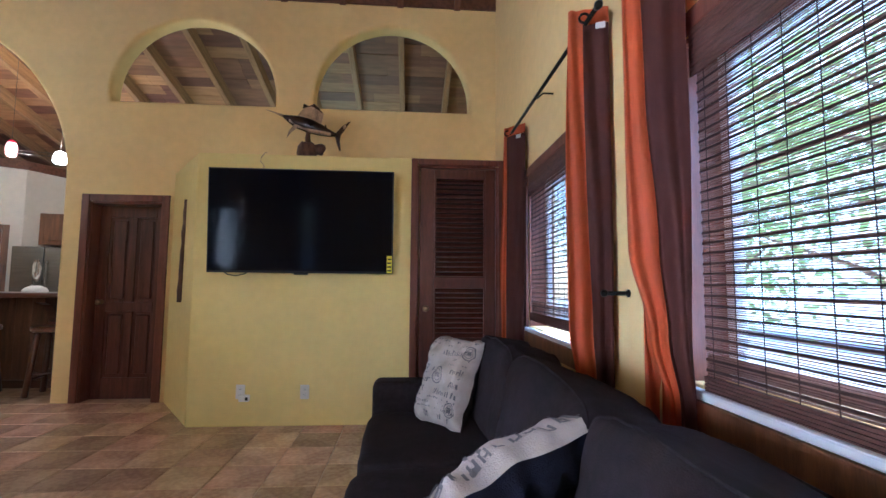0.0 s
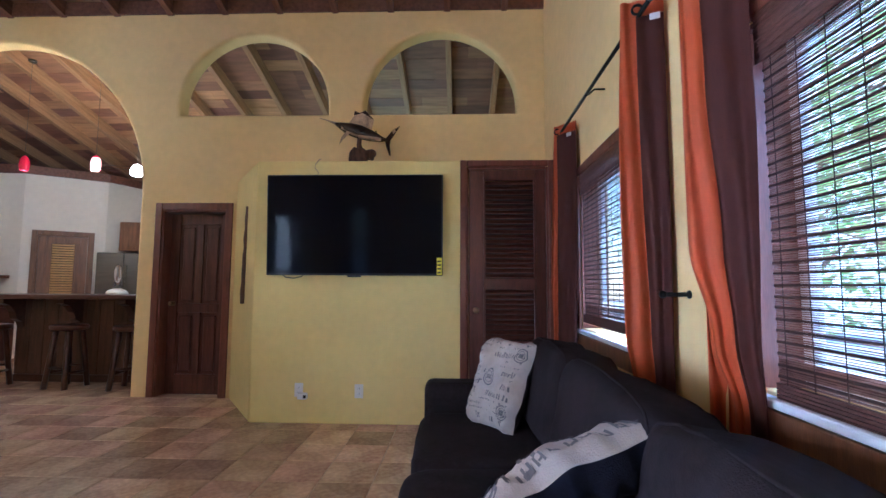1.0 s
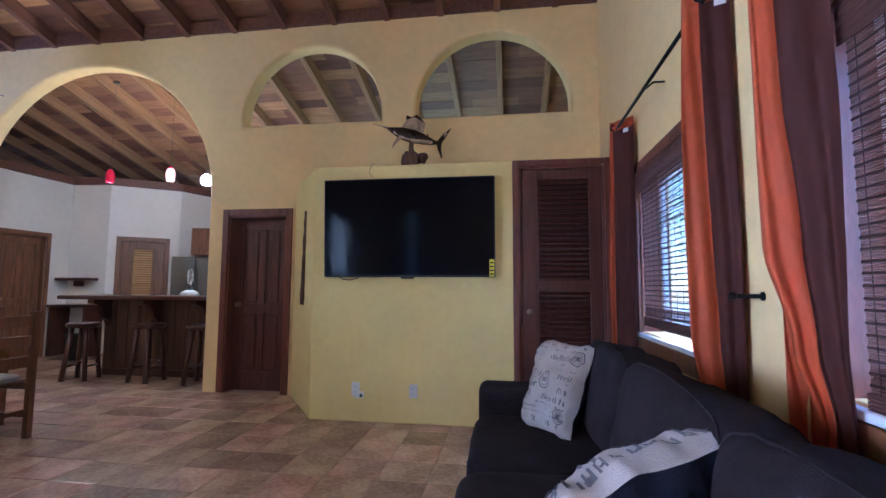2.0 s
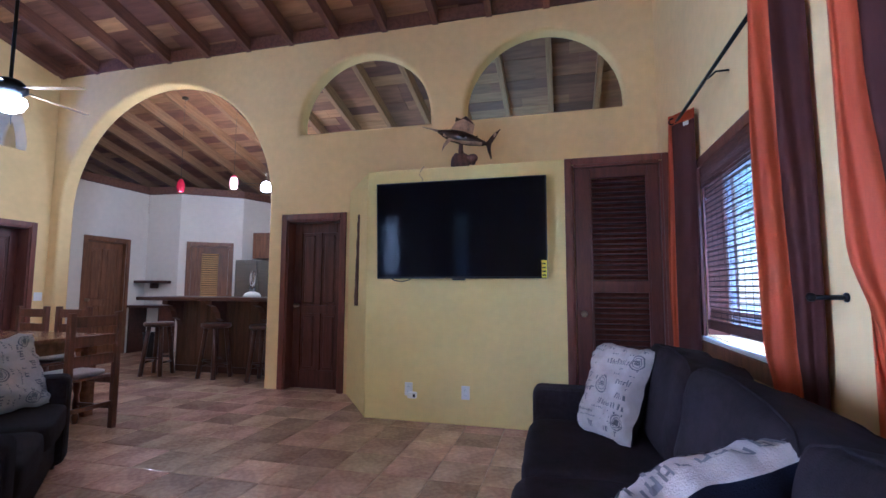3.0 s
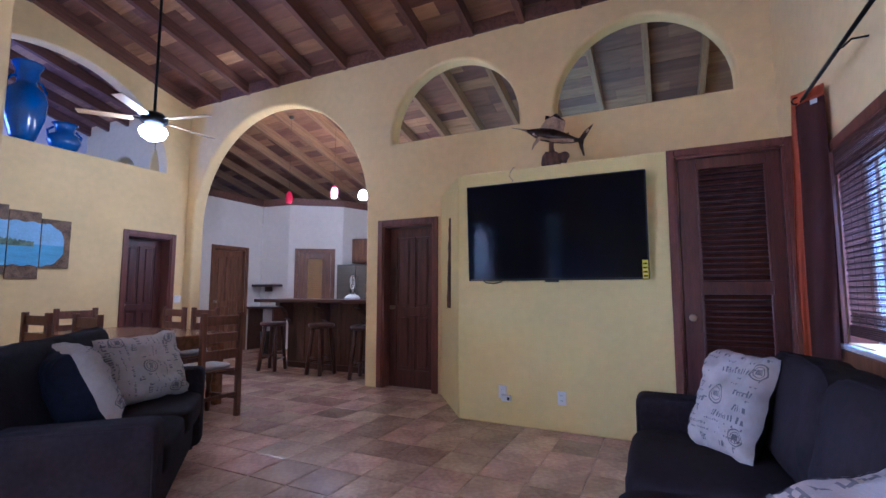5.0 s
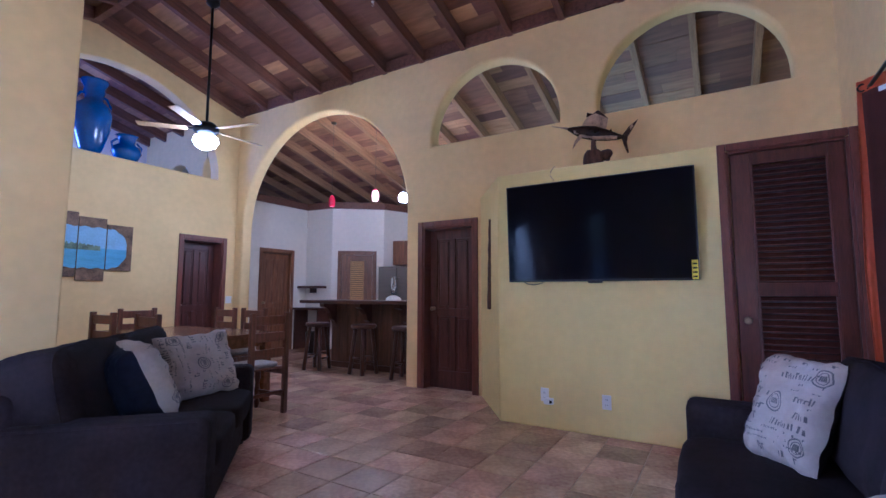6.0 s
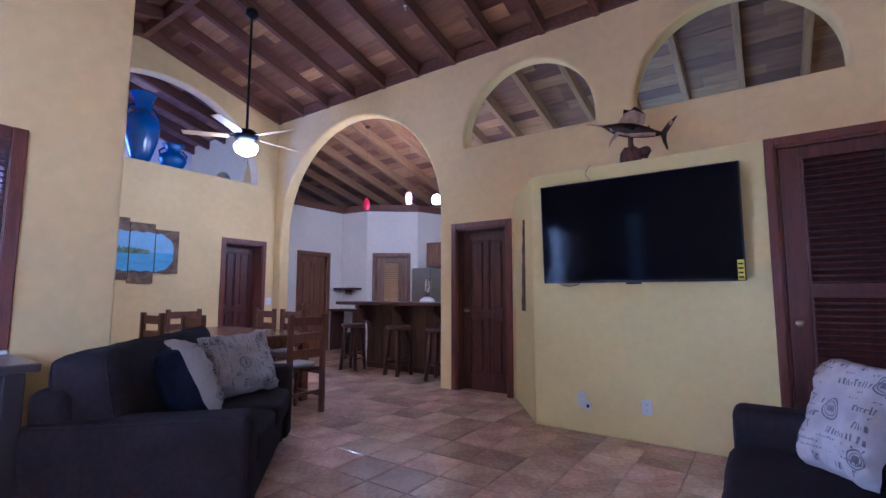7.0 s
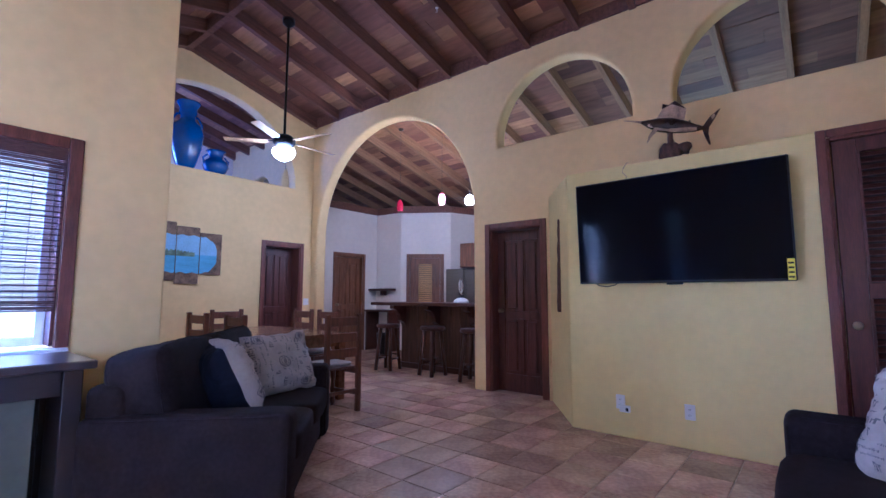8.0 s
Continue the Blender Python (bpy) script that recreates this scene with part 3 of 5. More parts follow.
                box(x0 + 0.03, x1 - 0.03, t0 + 0.006, t0 + 0.019, z0 + 0.03, z1 - 0.03, 0.011, 1, bm)
                part("panel", bm, wood, leaf)
    kx = -w + 0.06
    part("knob", lathe([(0.026, 0), (0.026, 0.008), (0.01, 0.012), (0.01, 0.035), (0.024, 0.045), (0.028, 0.058), (0.02, 0.07), (0.004, 0.073)], 16, m=pose(kx, t0, 1.0, 90)), M_BRASS, leaf, "brass door knob", True)
    return d


door_unit("door_1", pose(-2.72, Y1, 0), 0.36, 2.04, 0.14, "panel", "closed dark mahogany door with four panels", 0.075, 0.2)
door_unit("door_2", pose(0.645, YT, 0), 0.365, 2.29, 0.02, "louvre", "closed dark mahogany louvred closet door", 0.058, 0.14)
door_unit("door_3", pose(XW, 4.325, 0, 0, 0, 90), 0.335, 2.05, 0.2, "panel", "closed dark wooden door in a deep reveal", 0.07, 0.28)
door_unit("door_4", pose(-7.75, 6.4, 0, 0, 0, 90), 0.37, 2.05, 0.06, "brown", "closed brown wooden kitchen door", 0.07, 0.15)
dg = math.degrees(math.atan2(0.69, 0.89))
door_unit("door_5", pose(-7.05 + 0.79 * 0.55, 7.28 + 0.613 * 0.55, 0, 0, 0, dg), 0.35, 2.05, 0.02, "oak", "closed pantry door with louvred middle", 0.07, 0.15)


# ---------------------------------------------------------------- windows and blinds
def window_unit(name, m, half, z0, z1, label):
    """Dark casing, white sash, two panes and sill: local x along the wall, y into it."""
    w = thing(name, m, label, "window", kind="structure")
    c = 0.07
    fr = part("window_frame", box(-half - c, -half, -0.025, 0, z0 - 0.01, z1 + c, 0.006), M_MAHOG, w, "dark mahogany casing")
    part("window_frame", box(half, half + c, -0.025, 0, z0 - 0.01, z1 + c, 0.006), M_MAHOG, w)
    part("window_frame", box(-half + 0.001, half - 0.001, -0.024, 0, z1, z1 + c, 0.006), M_MAHOG, w)
    part("window_sill", box(-half - c, half + c, -0.032, 0.12, z0 - 0.042, z0 - 0.012, 0.008), M_SASH, w, "white sill board")
    part("apron", box(-half - c, half + c, -0.024, 0.0, z0 - 0.15, z0 - 0.047, 0.006), M_OAK, w, "brown wooden apron board")
    for x0, x1, a0, a1 in ((-half, -half + 0.018, z0, z1), (half - 0.018, half, z0, z1), (-half + 0.019, half - 0.019, z1 - 0.018, z1)):
        part("lining", box(x0, x1, 0.002, 0.2, a0, a1, 0.003), M_MAHOG, w, "dark mahogany reveal board")
    e = half - 0.02
    for x0, x1, a0, a1 in ((-e, -e + 0.045, z0, z1 - 0.02), (e - 0.045, e, z0, z1 - 0.02), (-e + 0.046, e - 0.046, z0, z0 + 0.05), (-e + 0.046, e - 0.046, z1 - 0.07, z1 - 0.02)):
        part("sash", box(x0, x1, 0.13, 0.17, a0, a1, 0.004), M_SASH, w, "white sash bar")
    g = part("pane", box(-e + 0.045, e - 0.045, 0.147, 0.151, z0 + 0.05, z1 - 0.07), M_GLASS, w)
    g.visible_shadow = False
    return w


def blind(m, half, z_bottom, z_top, label, seed=0):
    """A woven reed blind: thin reeds, darker bands every few centimetres, cords, and a folded valance."""
    b = thing("woven_blind", m, label, "blind", "woven blinds")
    rg = random.Random(seed)
    bm = bmesh.new()
    z = z_bottom + 0.01
    k = 0
    while z < z_top - 0.14:
        if k % 5:
            sag = rg.uniform(-0.0012, 0.0012)
            box(-half, half, -0.0015, 0.0015, z + sag, z + sag + rg.uniform(0.0026, 0.0042), bm=bm)
        z += 0.0066
        k += 1
    reeds = part("reeds", bm, M_REED, b, "thin translucent brown reeds")
    reeds["kind"] = "stuff"
    band = mesh_of(box(-half, half, -0.0028, 0.0028, -0.0037, 0.0037, 0.0016, 1), "band", M_DARKREED)
    n = int((z_top - 0.14 - z_bottom) / 0.033)
    for i in range(n):
        part("band", band, None, b, m=pose(0, -0.003, z_bottom + 0.012 + i * 0.033, 0, rg.uniform(-0.12, 0.12)))
    nc = max(4, int(half * 2 / 0.095))
    cord = mesh_of(box(-0.0012, 0.0012, -0.0032, -0.0015, z_bottom, z_top - 0.1), "cord", M_DARKREED)
    for i in range(nc):
        part("cord", cord, None, b, m=pose(-half + 0.04 + i * (2 * half - 0.08) / (nc - 1), -0.004, 0))
    bm = box(-half - 0.005, half + 0.005, -0.02, -0.012, z_top - 0.07, z_top)
    for i in range(15):
        box(-half - 0.005, half + 0.005, -0.0235, -0.019, z_top - 0.158 + i * 0.0106, z_top - 0.158 + i * 0.0106 + rg.uniform(0.006, 0.0102), bm=bm)
    part("valance", bm, M_VALANCE, b, "dark folded reed valance")["kind"] = "stuff"
    bm = bmesh.new()
    for i in range(6):
        box(-half, half, -0.012, 0.006, z_bottom - 0.002 + i * 0.0105, z_bottom + 0.006 + i * 0.0105, bm=bm)
    for i in range(10):
        box(-half, half, 0.006, 0.009, z_bottom + 0.062 + i * 0.0068, z_bottom + 0.0665 + i * 0.0068, bm=bm)
    part("bottom_fold", bm, M_VALANCE, b, "doubled dark reed bottom hem")["kind"] = "stuff"
    return b


window_unit("window_1", pose(XE, 3.0, 0, 0, 0, -90), 0.5, 0.9, 2.06, "added unseen window with dark mahogany casing and white sash")
window_unit("window_2", pose(XE, 0.91, 0, 0, 0, -90), 0.55, 0.9, 2.06, "added unseen window with dark mahogany casing beside the sofa")
# the next three are out of view, added to hold the fill lamps
window_unit("added_window_3", pose(XE, -1.6, 0, 0, 0, -90), 0.6, 0.9, 2.06, "added unseen window with dark mahogany casing")
window_unit("added_window_5", pose(XE, -3.2, 0, 0, 0, -90), 0.6, 0.9, 2.06, "added unseen window with dark mahogany casing")
window_unit("added_window_6", pose(XN, -1.15, 0, 0, 0, 90), 0.5, 0.9, 2.06, "added unseen window with dark mahogany casing")
window_unit("window_4", pose(XN, 0.1, 0, 0, 0, 90), 0.5, 0.9, 2.06, "added unseen window with dark mahogany casing above a console table")
blind(pose(XE - 0.002, 2.965, 0, 0, 0, -90), 0.45, 0.95, 2.055, "brown woven reed blind lowered over the window", 1)
blind(pose(XE - 0.002, 0.855, 0, 0, 0, -90), 0.5, 0.875, 2.055, "brown woven reed blind lowered over the window beside the sofa", 2)
blind(pose(XN + 0.002, 0.1, 0, 0, 0, 90), 0.49, 1.1, 2.055, "brown woven reed blind lowered most of the way", 3)


# ---------------------------------------------------------------- curtains
def smooth_at(knots, z):
    """Values between knots (z, a, b, ...) listed from the top down."""
    for p, q in zip(knots, knots[1:]):
        if z >= q[0]:
            k = min(1.0, max(0.0, (p[0] - z) / (p[0] - q[0])))
            k = k * k * (3 - 2 * k)
            return [u + (v - u) * k for u, v in zip(p[1:], q[1:])]
    return list(knots[-1][1:])


def curtain(ya, ys, yb, knots, label, seed):
    """A drawn-aside curtain: folds stacked along the wall end in a face turned to the room.
    knots: (height, x of the face's outer edge, of its colour seam, of its edge at the wall)."""
    top, bottom = knots[0][0], knots[-1][0]
    c = thing("curtain", pose(1.03, ya, bottom), label, "curtain", "curtains")

    def plan(s, z):
        xa, xs, xb = smooth_at(knots, z)
        pts = [(1.1, ya + 0.2), (xa + 0.1, ya + 0.17), (1.11, ya + 0.11), (xa + 0.07, ya + 0.055), (xa, ya), (xs, ys), (xb, yb)]
        pts = [pts[0]] + pts + [pts[-1]]
        f = s * 6
        i = min(5, int(f))
        f -= i
        p0, p1, p2, p3 = pts[i:i + 4]
        out = [0.5 * (2 * b + (d - a) * f + (2 * a - 5 * b + 4 * d - e) * f * f + (3 * b - a - 3 * d + e) * f ** 3) for a, b, d, e in zip(p0, p1, p2, p3)]
        low = (top - z) / (top - bottom)
        drape = 0.005 + 0.007 * low
        out[1] += drape * math.sin(s * 62 + 1.6 * math.sin(z * 2.1 + seed) + seed) + 0.006 * noise.noise(Vector((s * 9, z * 2.3, seed)))
        out[0] += 0.4 * drape * math.sin(s * 62 + 1.6 * math.sin(z * 2.1 + seed) + 0.5 + seed) + 0.006 * noise.noise(Vector((s * 7 + 4, z * 1.7, seed)))
        return out

    head = top - 0.075
    for nm, mat, s0, s1, z0, z1, lift in (("orange_breadth", M_ORANGE, 0.0, 5 / 6, bottom, head, 0), ("brown_breadth", M_BROWN, 5 / 6, 1.0, bottom, head, 0), ("heading", M_ORANGE, 0.0, 1.0, head, top, 0.003)):
        bm = bmesh.new()
        nu, nz = (70 if s1 - s0 > 0.5 else 26), (56 if z1 - z0 > 0.5 else 4)
        g = []
        for i in range(nu + 1):
            s_ = s0 + (s1 - s0) * i / nu
            col = []
            for j in range(nz + 1):
                z = z0 + (z1 - z0) * j / nz
                x, y = plan(s_, z)
                col.append(bm.verts.new((x - 1.03, y - ya - lift, z - bottom)))
            g.append(col)
        for i in range(nu):
            for j in range(nz):
                bm.faces.new((g[i][j], g[i + 1][j], g[i + 1][j + 1], g[i][j + 1]))
        bmesh.ops.solidify(bm, geom=bm.faces[:], thickness=0.003)
        part(nm, bm, mat, c, "orange heading band" if nm == "heading" else "", smooth=True)
    x, y = plan(0.93, head - 0.02)
    part("tag", box(-0.022, 0.022, -0.002, 0.002, -0.015, 0.015, 0.001, 1), M_PLASTIC, c, "small white cloth tag", m=pose(x - 1.03, y - ya - 0.012, head - bottom - 0.02, 0, 0, math.degrees(math.atan2(yb - ys, knots[0][3] - knots[0][2]))))
    for s_ in (0.2, 0.5, 0.84):
        x, y = plan(s_, top - 0.04)
        part("eyelet", tube([(0.022 * math.cos(q), 0, 0.022 * math.sin(q)) for q in [2 * math.pi * i / 16 for i in range(17)]], 0.006, 6), M_IRON, c, "black metal eyelet", True, m=pose(x - 1.03, y - ya - 0.005, top - bottom - 0.045, 0, 0, -20))
    return c


curtain(3.62, 3.6, 3.46, [(2.5, 0.985, 1.0, 1.12), (2.2, 0.975, 0.998, 1.12), (1.2, 0.95, 0.99, 1.1), (0.85, 0.955, 0.995, 1.1), (0.12, 0.99, 1.02, 1.1)], "orange and brown curtain hanging beside the closet door", 0.3)
curtain(2.02, 2.0, 1.95, [(2.52, 0.952, 1.018, 1.125), (1.8, 0.94, 1.026, 1.125), (1.0, 0.943, 1.045, 1.12), (0.8, 0.97, 1.06, 1.12), (0.66, 1.05, 1.08, 1.12), (0.12, 1.05, 1.08, 1.12)], "orange and brown curtain between the two windows", 1.9)
curtain(1.45, 1.41, 1.32, [(2.52, 0.943, 0.98, 1.097), (1.85, 0.945, 1.0, 1.094), (1.34, 0.948, 1.03, 1.088), (1.04, 1.013, 1.055, 1.08), (0.82, 1.075, 1.09, 1.09), (0.12, 1.08, 1.09, 1.1)], "orange and brown curtain swept aside behind the sofa", 4.0)


def rod(y0, y1, z):
    r = thing("curtain_rod", pose(XE - 0.12, (y0 + y1) / 2, z), "thin black iron curtain rod with brackets", "curtain rod", "curtain rods")
    h = (y1 - y0) / 2
    part("bar", tube([(0, -h, 0), (0, h, 0)], 0.011, 10), M_IRON, r, smooth=True)
    for y in (-h, h):
        part("finial", lathe([(0.011, -0.01), (0.017, 0.006), (0.02, 0.02), (0.015, 0.034), (0.005, 0.04)], 12, m=pose(0, y, 0, -90 if y > 0 else 90)), M_IRON, r, smooth=True)
    for y in (-h * 0.82, 0.05, h * 0.82):
        part("bracket", tube([(0.118, y, 0.03), (0.05, y, 0.03), (0.012, y, -0.004), (-0.012, y, -0.014)], 0.006, 8), M_IRON, r, smooth=True)
    return r


rod(1.86, 3.74, 2.45)
rod(-0.2, 1.74, 2.45)
tb = thing("curtain_holdback", pose(XE, 1.86, 1.18), "black iron curtain holdback on the wall", "holdback")
part("plate", lathe([(0.017, 0), (0.017, 0.006), (0.011, 0.01)], 16, m=pose(-0.002, 0, 0, 0, -90)), M_IRON, tb, smooth=True)
part("arm", tube([(-0.008, 0, 0), (-0.1, 0, 0)], 0.009, 8), M_IRON, tb, smooth=True)
part("end_knob", lathe([(0.008, 0), (0.015, 0.006), (0.015, 0.02), (0.008, 0.026)], 14, m=pose(-0.098, 0, 0, 0, -90)), M_IRON, tb, smooth=True)


# ---------------------------------------------------------------- sofas
def sofa(m, length, depth, seats, label, seed, seat_z=0.46, arm_z=0.62, back_z=0.74, cush_top=0.9, cush_y=0.28, cush_t=0.15, square=0.38, spill=0.0, full_back=False):
    """Local x along the sofa, y from its back to its front."""
    s = thing("sofa", m, label, "sofa", "sofas")
    aw = 0.2
    edge_x = 0.035 if full_back else aw + 0.002
    part("base", box(0.02, length - 0.02, 0.05, depth - 0.05, 0.05, 0.3, 0.03, 3), M_SOFA, s)
    for x0 in (0.0, length - aw):
        bm = box(x0, x0 + aw, 0.0, depth, 0.04, arm_z, 0.05, 4)
        bmesh.ops.subdivide_edges(bm, edges=[e for e in bm.edges if e.calc_length() > 0.3], cuts=6)
        arm = part("arm", bm, M_SOFA, s, smooth=True)
        for xe in (x0 + 0.016, x0 + aw - 0.016):
            loop = [(xe, 0.03, 0.08), (xe, 0.03, arm_z - 0.06), (xe, 0.06, arm_z - 0.016), (xe, depth - 0.06, arm_z - 0.016), (xe, depth - 0.016, arm_z - 0.06), (xe, depth - 0.016, 0.08)]
            part("piping", tube(loop, 0.007, 6), M_SOFA, arm, smooth=True)
    part("backrest", box(edge_x, length - edge_x, 0.012, 0.19, 0.055, back_z, 0.05, 4), M_SOFA, s, smooth=True)
    w = (length - 2 * aw) / seats
    for i in range(seats):
        xc = aw + w * (i + 0.5)
        part("seat_cushion", soft_box(w / 2 - 0.004, (depth - 0.2) / 2 + 0.01, 0.085, 0.28, 18, 36, 0.012, seed + i), M_SOFA, s, smooth=True, m=pose(xc, 0.2 + (depth - 0.2) / 2, seat_z - 0.08))
        ch = cush_top - seat_z + 0.02
        ca, cb, cc = w / 2 + 0.006 + spill, cush_t, ch / 2
        cu = part("back_cushion", soft_box(ca, cb, cc, square, 30, 56, 0.026, seed + i + 5), M_SOFA, s, smooth=True, m=pose(xc + spill * (2 * i / max(1, seats - 1) - 1), cush_y, seat_z + ch / 2 - 0.01, 12, 0, 0))
        for level in (-0.72, 0.72):
            k = (1 - abs(level) ** (2 / square)) ** (square / 2)
            loop = []
            for j in range(49):
                q = 2 * math.pi * j / 48
                p = Vector((ca * k * math.copysign(abs(math.cos(q)) ** square, math.cos(q)), cb * level, cc * k * math.copysign(abs(math.sin(q)) ** square, math.sin(q))))
                n = Vector((p.x * 4 + (seed + i + 5) * 7, p.y * 4, p.z * 4))
                loop.append(p + p.normalized() * (0.002 + 0.026 * (noise.noise(n) + 0.5 * noise.noise(n * 2.7) + 0.22 * noise.noise(n * 6.1))))
            part("piping", tube(loop, 0.004, 6), M_SOFA, cu, smooth=True)
    foot = mesh_of(lathe([(0.02, 0), (0.028, 0.05)], 10), "foot", M_BLACK)
    for x in (0.08, length - 0.08):
        for y in (0.08, depth - 0.08):
            part("foot", foot, None, s, m=pose(x, y, 0))
    return s


sofa(pose(1.02, 0.05, 0, 0, 0, 90), 2.95, 1.02, 3, "charcoal upholstered three-seat sofa under the windows", 3, square=0.36)
sofa(pose(-3.813, 1.759, 0, 0, 0, -43), 1.76, 0.98, 2, "charcoal upholstered loveseat standing askew to the wall", 11, back_z=0.76, cush_top=0.915, cush_y=0.235, cush_t=0.155, square=0.3, spill=0.065, full_back=True)


def axes(at, right, up):
    """A pose from a place, the way of local x and, roughly, that of local y."""
    x = Vector(right).normalized()
    z = x.cross(Vector(up)).normalized()
    y = z.cross(x)
    return Matrix(((x.x, y.x, z.x, at[0]), (x.y, y.y, z.y, at[1]), (x.z, y.z, z.z, at[2]), (0, 0, 0, 1)))


pillow("throw_pillow", axes((0.45, 2.54, 0.678), (0.6, -0.79, 0.0), (0.3, 0.2, 0.92)), 0.385, 0.52, 0.19, M_SOFA, "off-white printed throw pillow leaning on the sofa", 1)
pillow("throw_pillow", axes((0.485, 1.185, 0.648), (-0.88, -0.4, -0.28), (0.04, -0.66, 0.72)), 0.6, 0.46, 0.2, M_SOFA_BLUE, "navy and off-white printed throw pillow lying on the sofa", 2, bold=1.4)
pillow("throw_pillow", axes((-3.085, 1.945, 0.675), (-0.34, -0.06, 0.92), (0.02, -1.0, 0.03)), 0.5, 0.6, 0.19, M_SOFA, "off-white printed throw pillow at the loveseat's arm", 3)
pillow("throw_pillow", axes((-2.635, 1.335, 0.69), (-0.975, 0.2, 0.0), (-0.2, -0.38, 0.9)), 0.5, 0.5, 0.29, M_SOFA_BLUE, "navy-backed printed throw pillow on the loveseat", 4)

# ---------------------------------------------------------------- television and closet wall
tv = thing("television", pose(-0.715, 4.03, 1.75, 3.2), "large black flat television mounted on the wall", "television")
part("bezel", box(-0.784, 0.784, -0.085, -0.03, -0.447, 0.447, 0.008), M_BLACK, tv)
part("screen", box(-0.772, 0.772, -0.088, -0.084, -0.428, 0.436), M_SCREEN, tv, "glossy black screen")
part("wall_mount", box(-0.3, 0.3, -0.03, 0.006, -0.25, 0.25, 0.005), M_BLACK, tv)
part("lower_lip", box(-0.06, 0.06, -0.084, -0.06, -0.462, -0.447, 0.004), M_BLACK, tv)
part("sticker", box(0.733, 0.776, -0.0905, -0.0885, -0.44, -0.29), M_STICKER, tv, "bright yellow label")
for i in range(4):
    part("bar", box(0.738, 0.77, -0.0925, -0.091, -0.425 + i * 0.033, -0.412 + i * 0.033), M_BLACK, tv, "dark bar of small print")
part("cable", tube([(-0.66, -0.04, -0.44), (-0.62, -0.05, -0.465), (-0.55, -0.05, -0.475), (-0.48, -0.05, -0.46), (-0.46, -0.04, -0.44)], 0.005, 6), M_BLACK, tv, smooth=True)
wire = thing("wire_hook", pose(-1.09, YT - 0.004, 2.2), "thin wire curling from the ledge behind the television", "wire")
part("strand", tube([(0, -0.004, 0), (0.015, -0.004, 0.04), (-0.02, -0.004, 0.085), (-0.012, -0.004, 0.12), (0.02, -0.004, 0.165), (0.035, -0.004, 0.16)], 0.004, 6), M_FIN, wire, smooth=True)


def outlet(x, z, device):
    o = thing("wall_outlet", pose(x, YT, z), "white wall outlet plate", "outlet", "wall outlets")
    part("plate", box(-0.038, 0.038, -0.008, 0.0, -0.06, 0.06, 0.004), M_PLASTIC, o)
    for dz in (-0.022, 0.022):
        part("socket", lathe([(0.0165, 0), (0.0165, 0.0025), (0.015, 0.003)], 14, m=pose(0, -0.0075, dz, 90)), M_SASH, o)
        for dx in (-0.006, 0.006):
            part("slot", box(dx - 0.0015, dx + 0.0015, -0.0115, -0.0102, dz - 0.005, dz + 0.005), M_BLACK, o)
    if device:
        p = part("plug_adapter", box(0.0, 0.085, -0.05, -0.009, -0.075, -0.02, 0.008), M_PLASTIC, o, "white plugged-in adapter")
        part("socket_face", box(0.055, 0.078, -0.0515, -0.0505, -0.062, -0.035), M_IRON, p, "dark socket")
    return o


outlet(-1.2, 0.29, True)
outlet(-0.665, 0.285, False)

# driftwood stick on the angled side
st = thing("driftwood_stick", pose(-1.9, 4.42, 1.03), "dark burnt driftwood stick hung on the wall", "driftwood")
pts = [(0.025 * i / 18 + 0.002 * math.sin(i * 1.9), 0.004 * math.cos(i * 1.3) - 0.03, 0.053 * i) for i in range(19)]
part("stick", tube(pts, [0.025 + 0.004 * abs(math.sin(i * 0.9 + 0.4)) for i in range(19)], 7), M_DRIFT, st)
part("hanger", tube([(0.02, -0.03, 0.86), (0.02, 0.03, 0.9)], 0.004, 6), M_IRON, st)

# sailfish carving on the ledge
fish = thing("sailfish_sculpture", pose(-0.735, 4.42, 2.346) @ Matrix.Scale(0.88, 4), "polished dark horn sailfish carving on a driftwood base", "sculpture")
part("base", soft_box(0.085, 0.065, 0.15, 0.7, 16, 20, 0.09, 5, at=(-0.04, 0, 0.14)), M_DRIFT, fish, smooth=True)
part("base_knot", soft_box(0.06, 0.05, 0.055, 0.8, 12, 14, 0.06, 13, at=(0.055, 0, 0.165)), M_DRIFT, fish, smooth=True)
part("base_foot", soft_box(0.14, 0.07, 0.03, 0.8, 8, 16, 0.03, 8, at=(0.0, 0, 0.028)), M_DRIFT, fish, smooth=True)
part("stem", tube([(-0.05, 0, 0.22), (-0.065, 0, 0.31), (-0.06, 0, 0.42)], [0.04, 0.028, 0.024], 8), M_DRIFT, fish, smooth=True)
body = [(-0.43, 0.47, 0.004), (-0.34, 0.435, 0.012), (-0.27, 0.405, 0.035), (-0.18, 0.37, 0.06), (-0.05, 0.33, 0.068), (0.08, 0.285, 0.052), (0.18, 0.25, 0.03), (0.25, 0.235, 0.014)]
RISE = 0.125
body = [(x, z + RISE, r) for x, z, r in body]
part("body", tube([(x, 0, z) for x, z, r in body], [r * 1.2 for x, z, r in body], 12), M_FISH, fish, smooth=True)
part("bill", tube([(-0.53, 0, 0.5 + RISE), (-0.43, 0, 0.47 + RISE), (-0.33, 0, 0.432 + RISE)], [0.003, 0.008, 0.016], 8), M_FIN, fish, "long pale horn bill", True)
part("belly", tube([(x + 0.01, -0.026, z - r * 0.6) for x, z, r in body[2:7]], [r * 0.58 for x, z, r in body[2:7]], 10), M_FIN, fish, "pale horn belly", True)


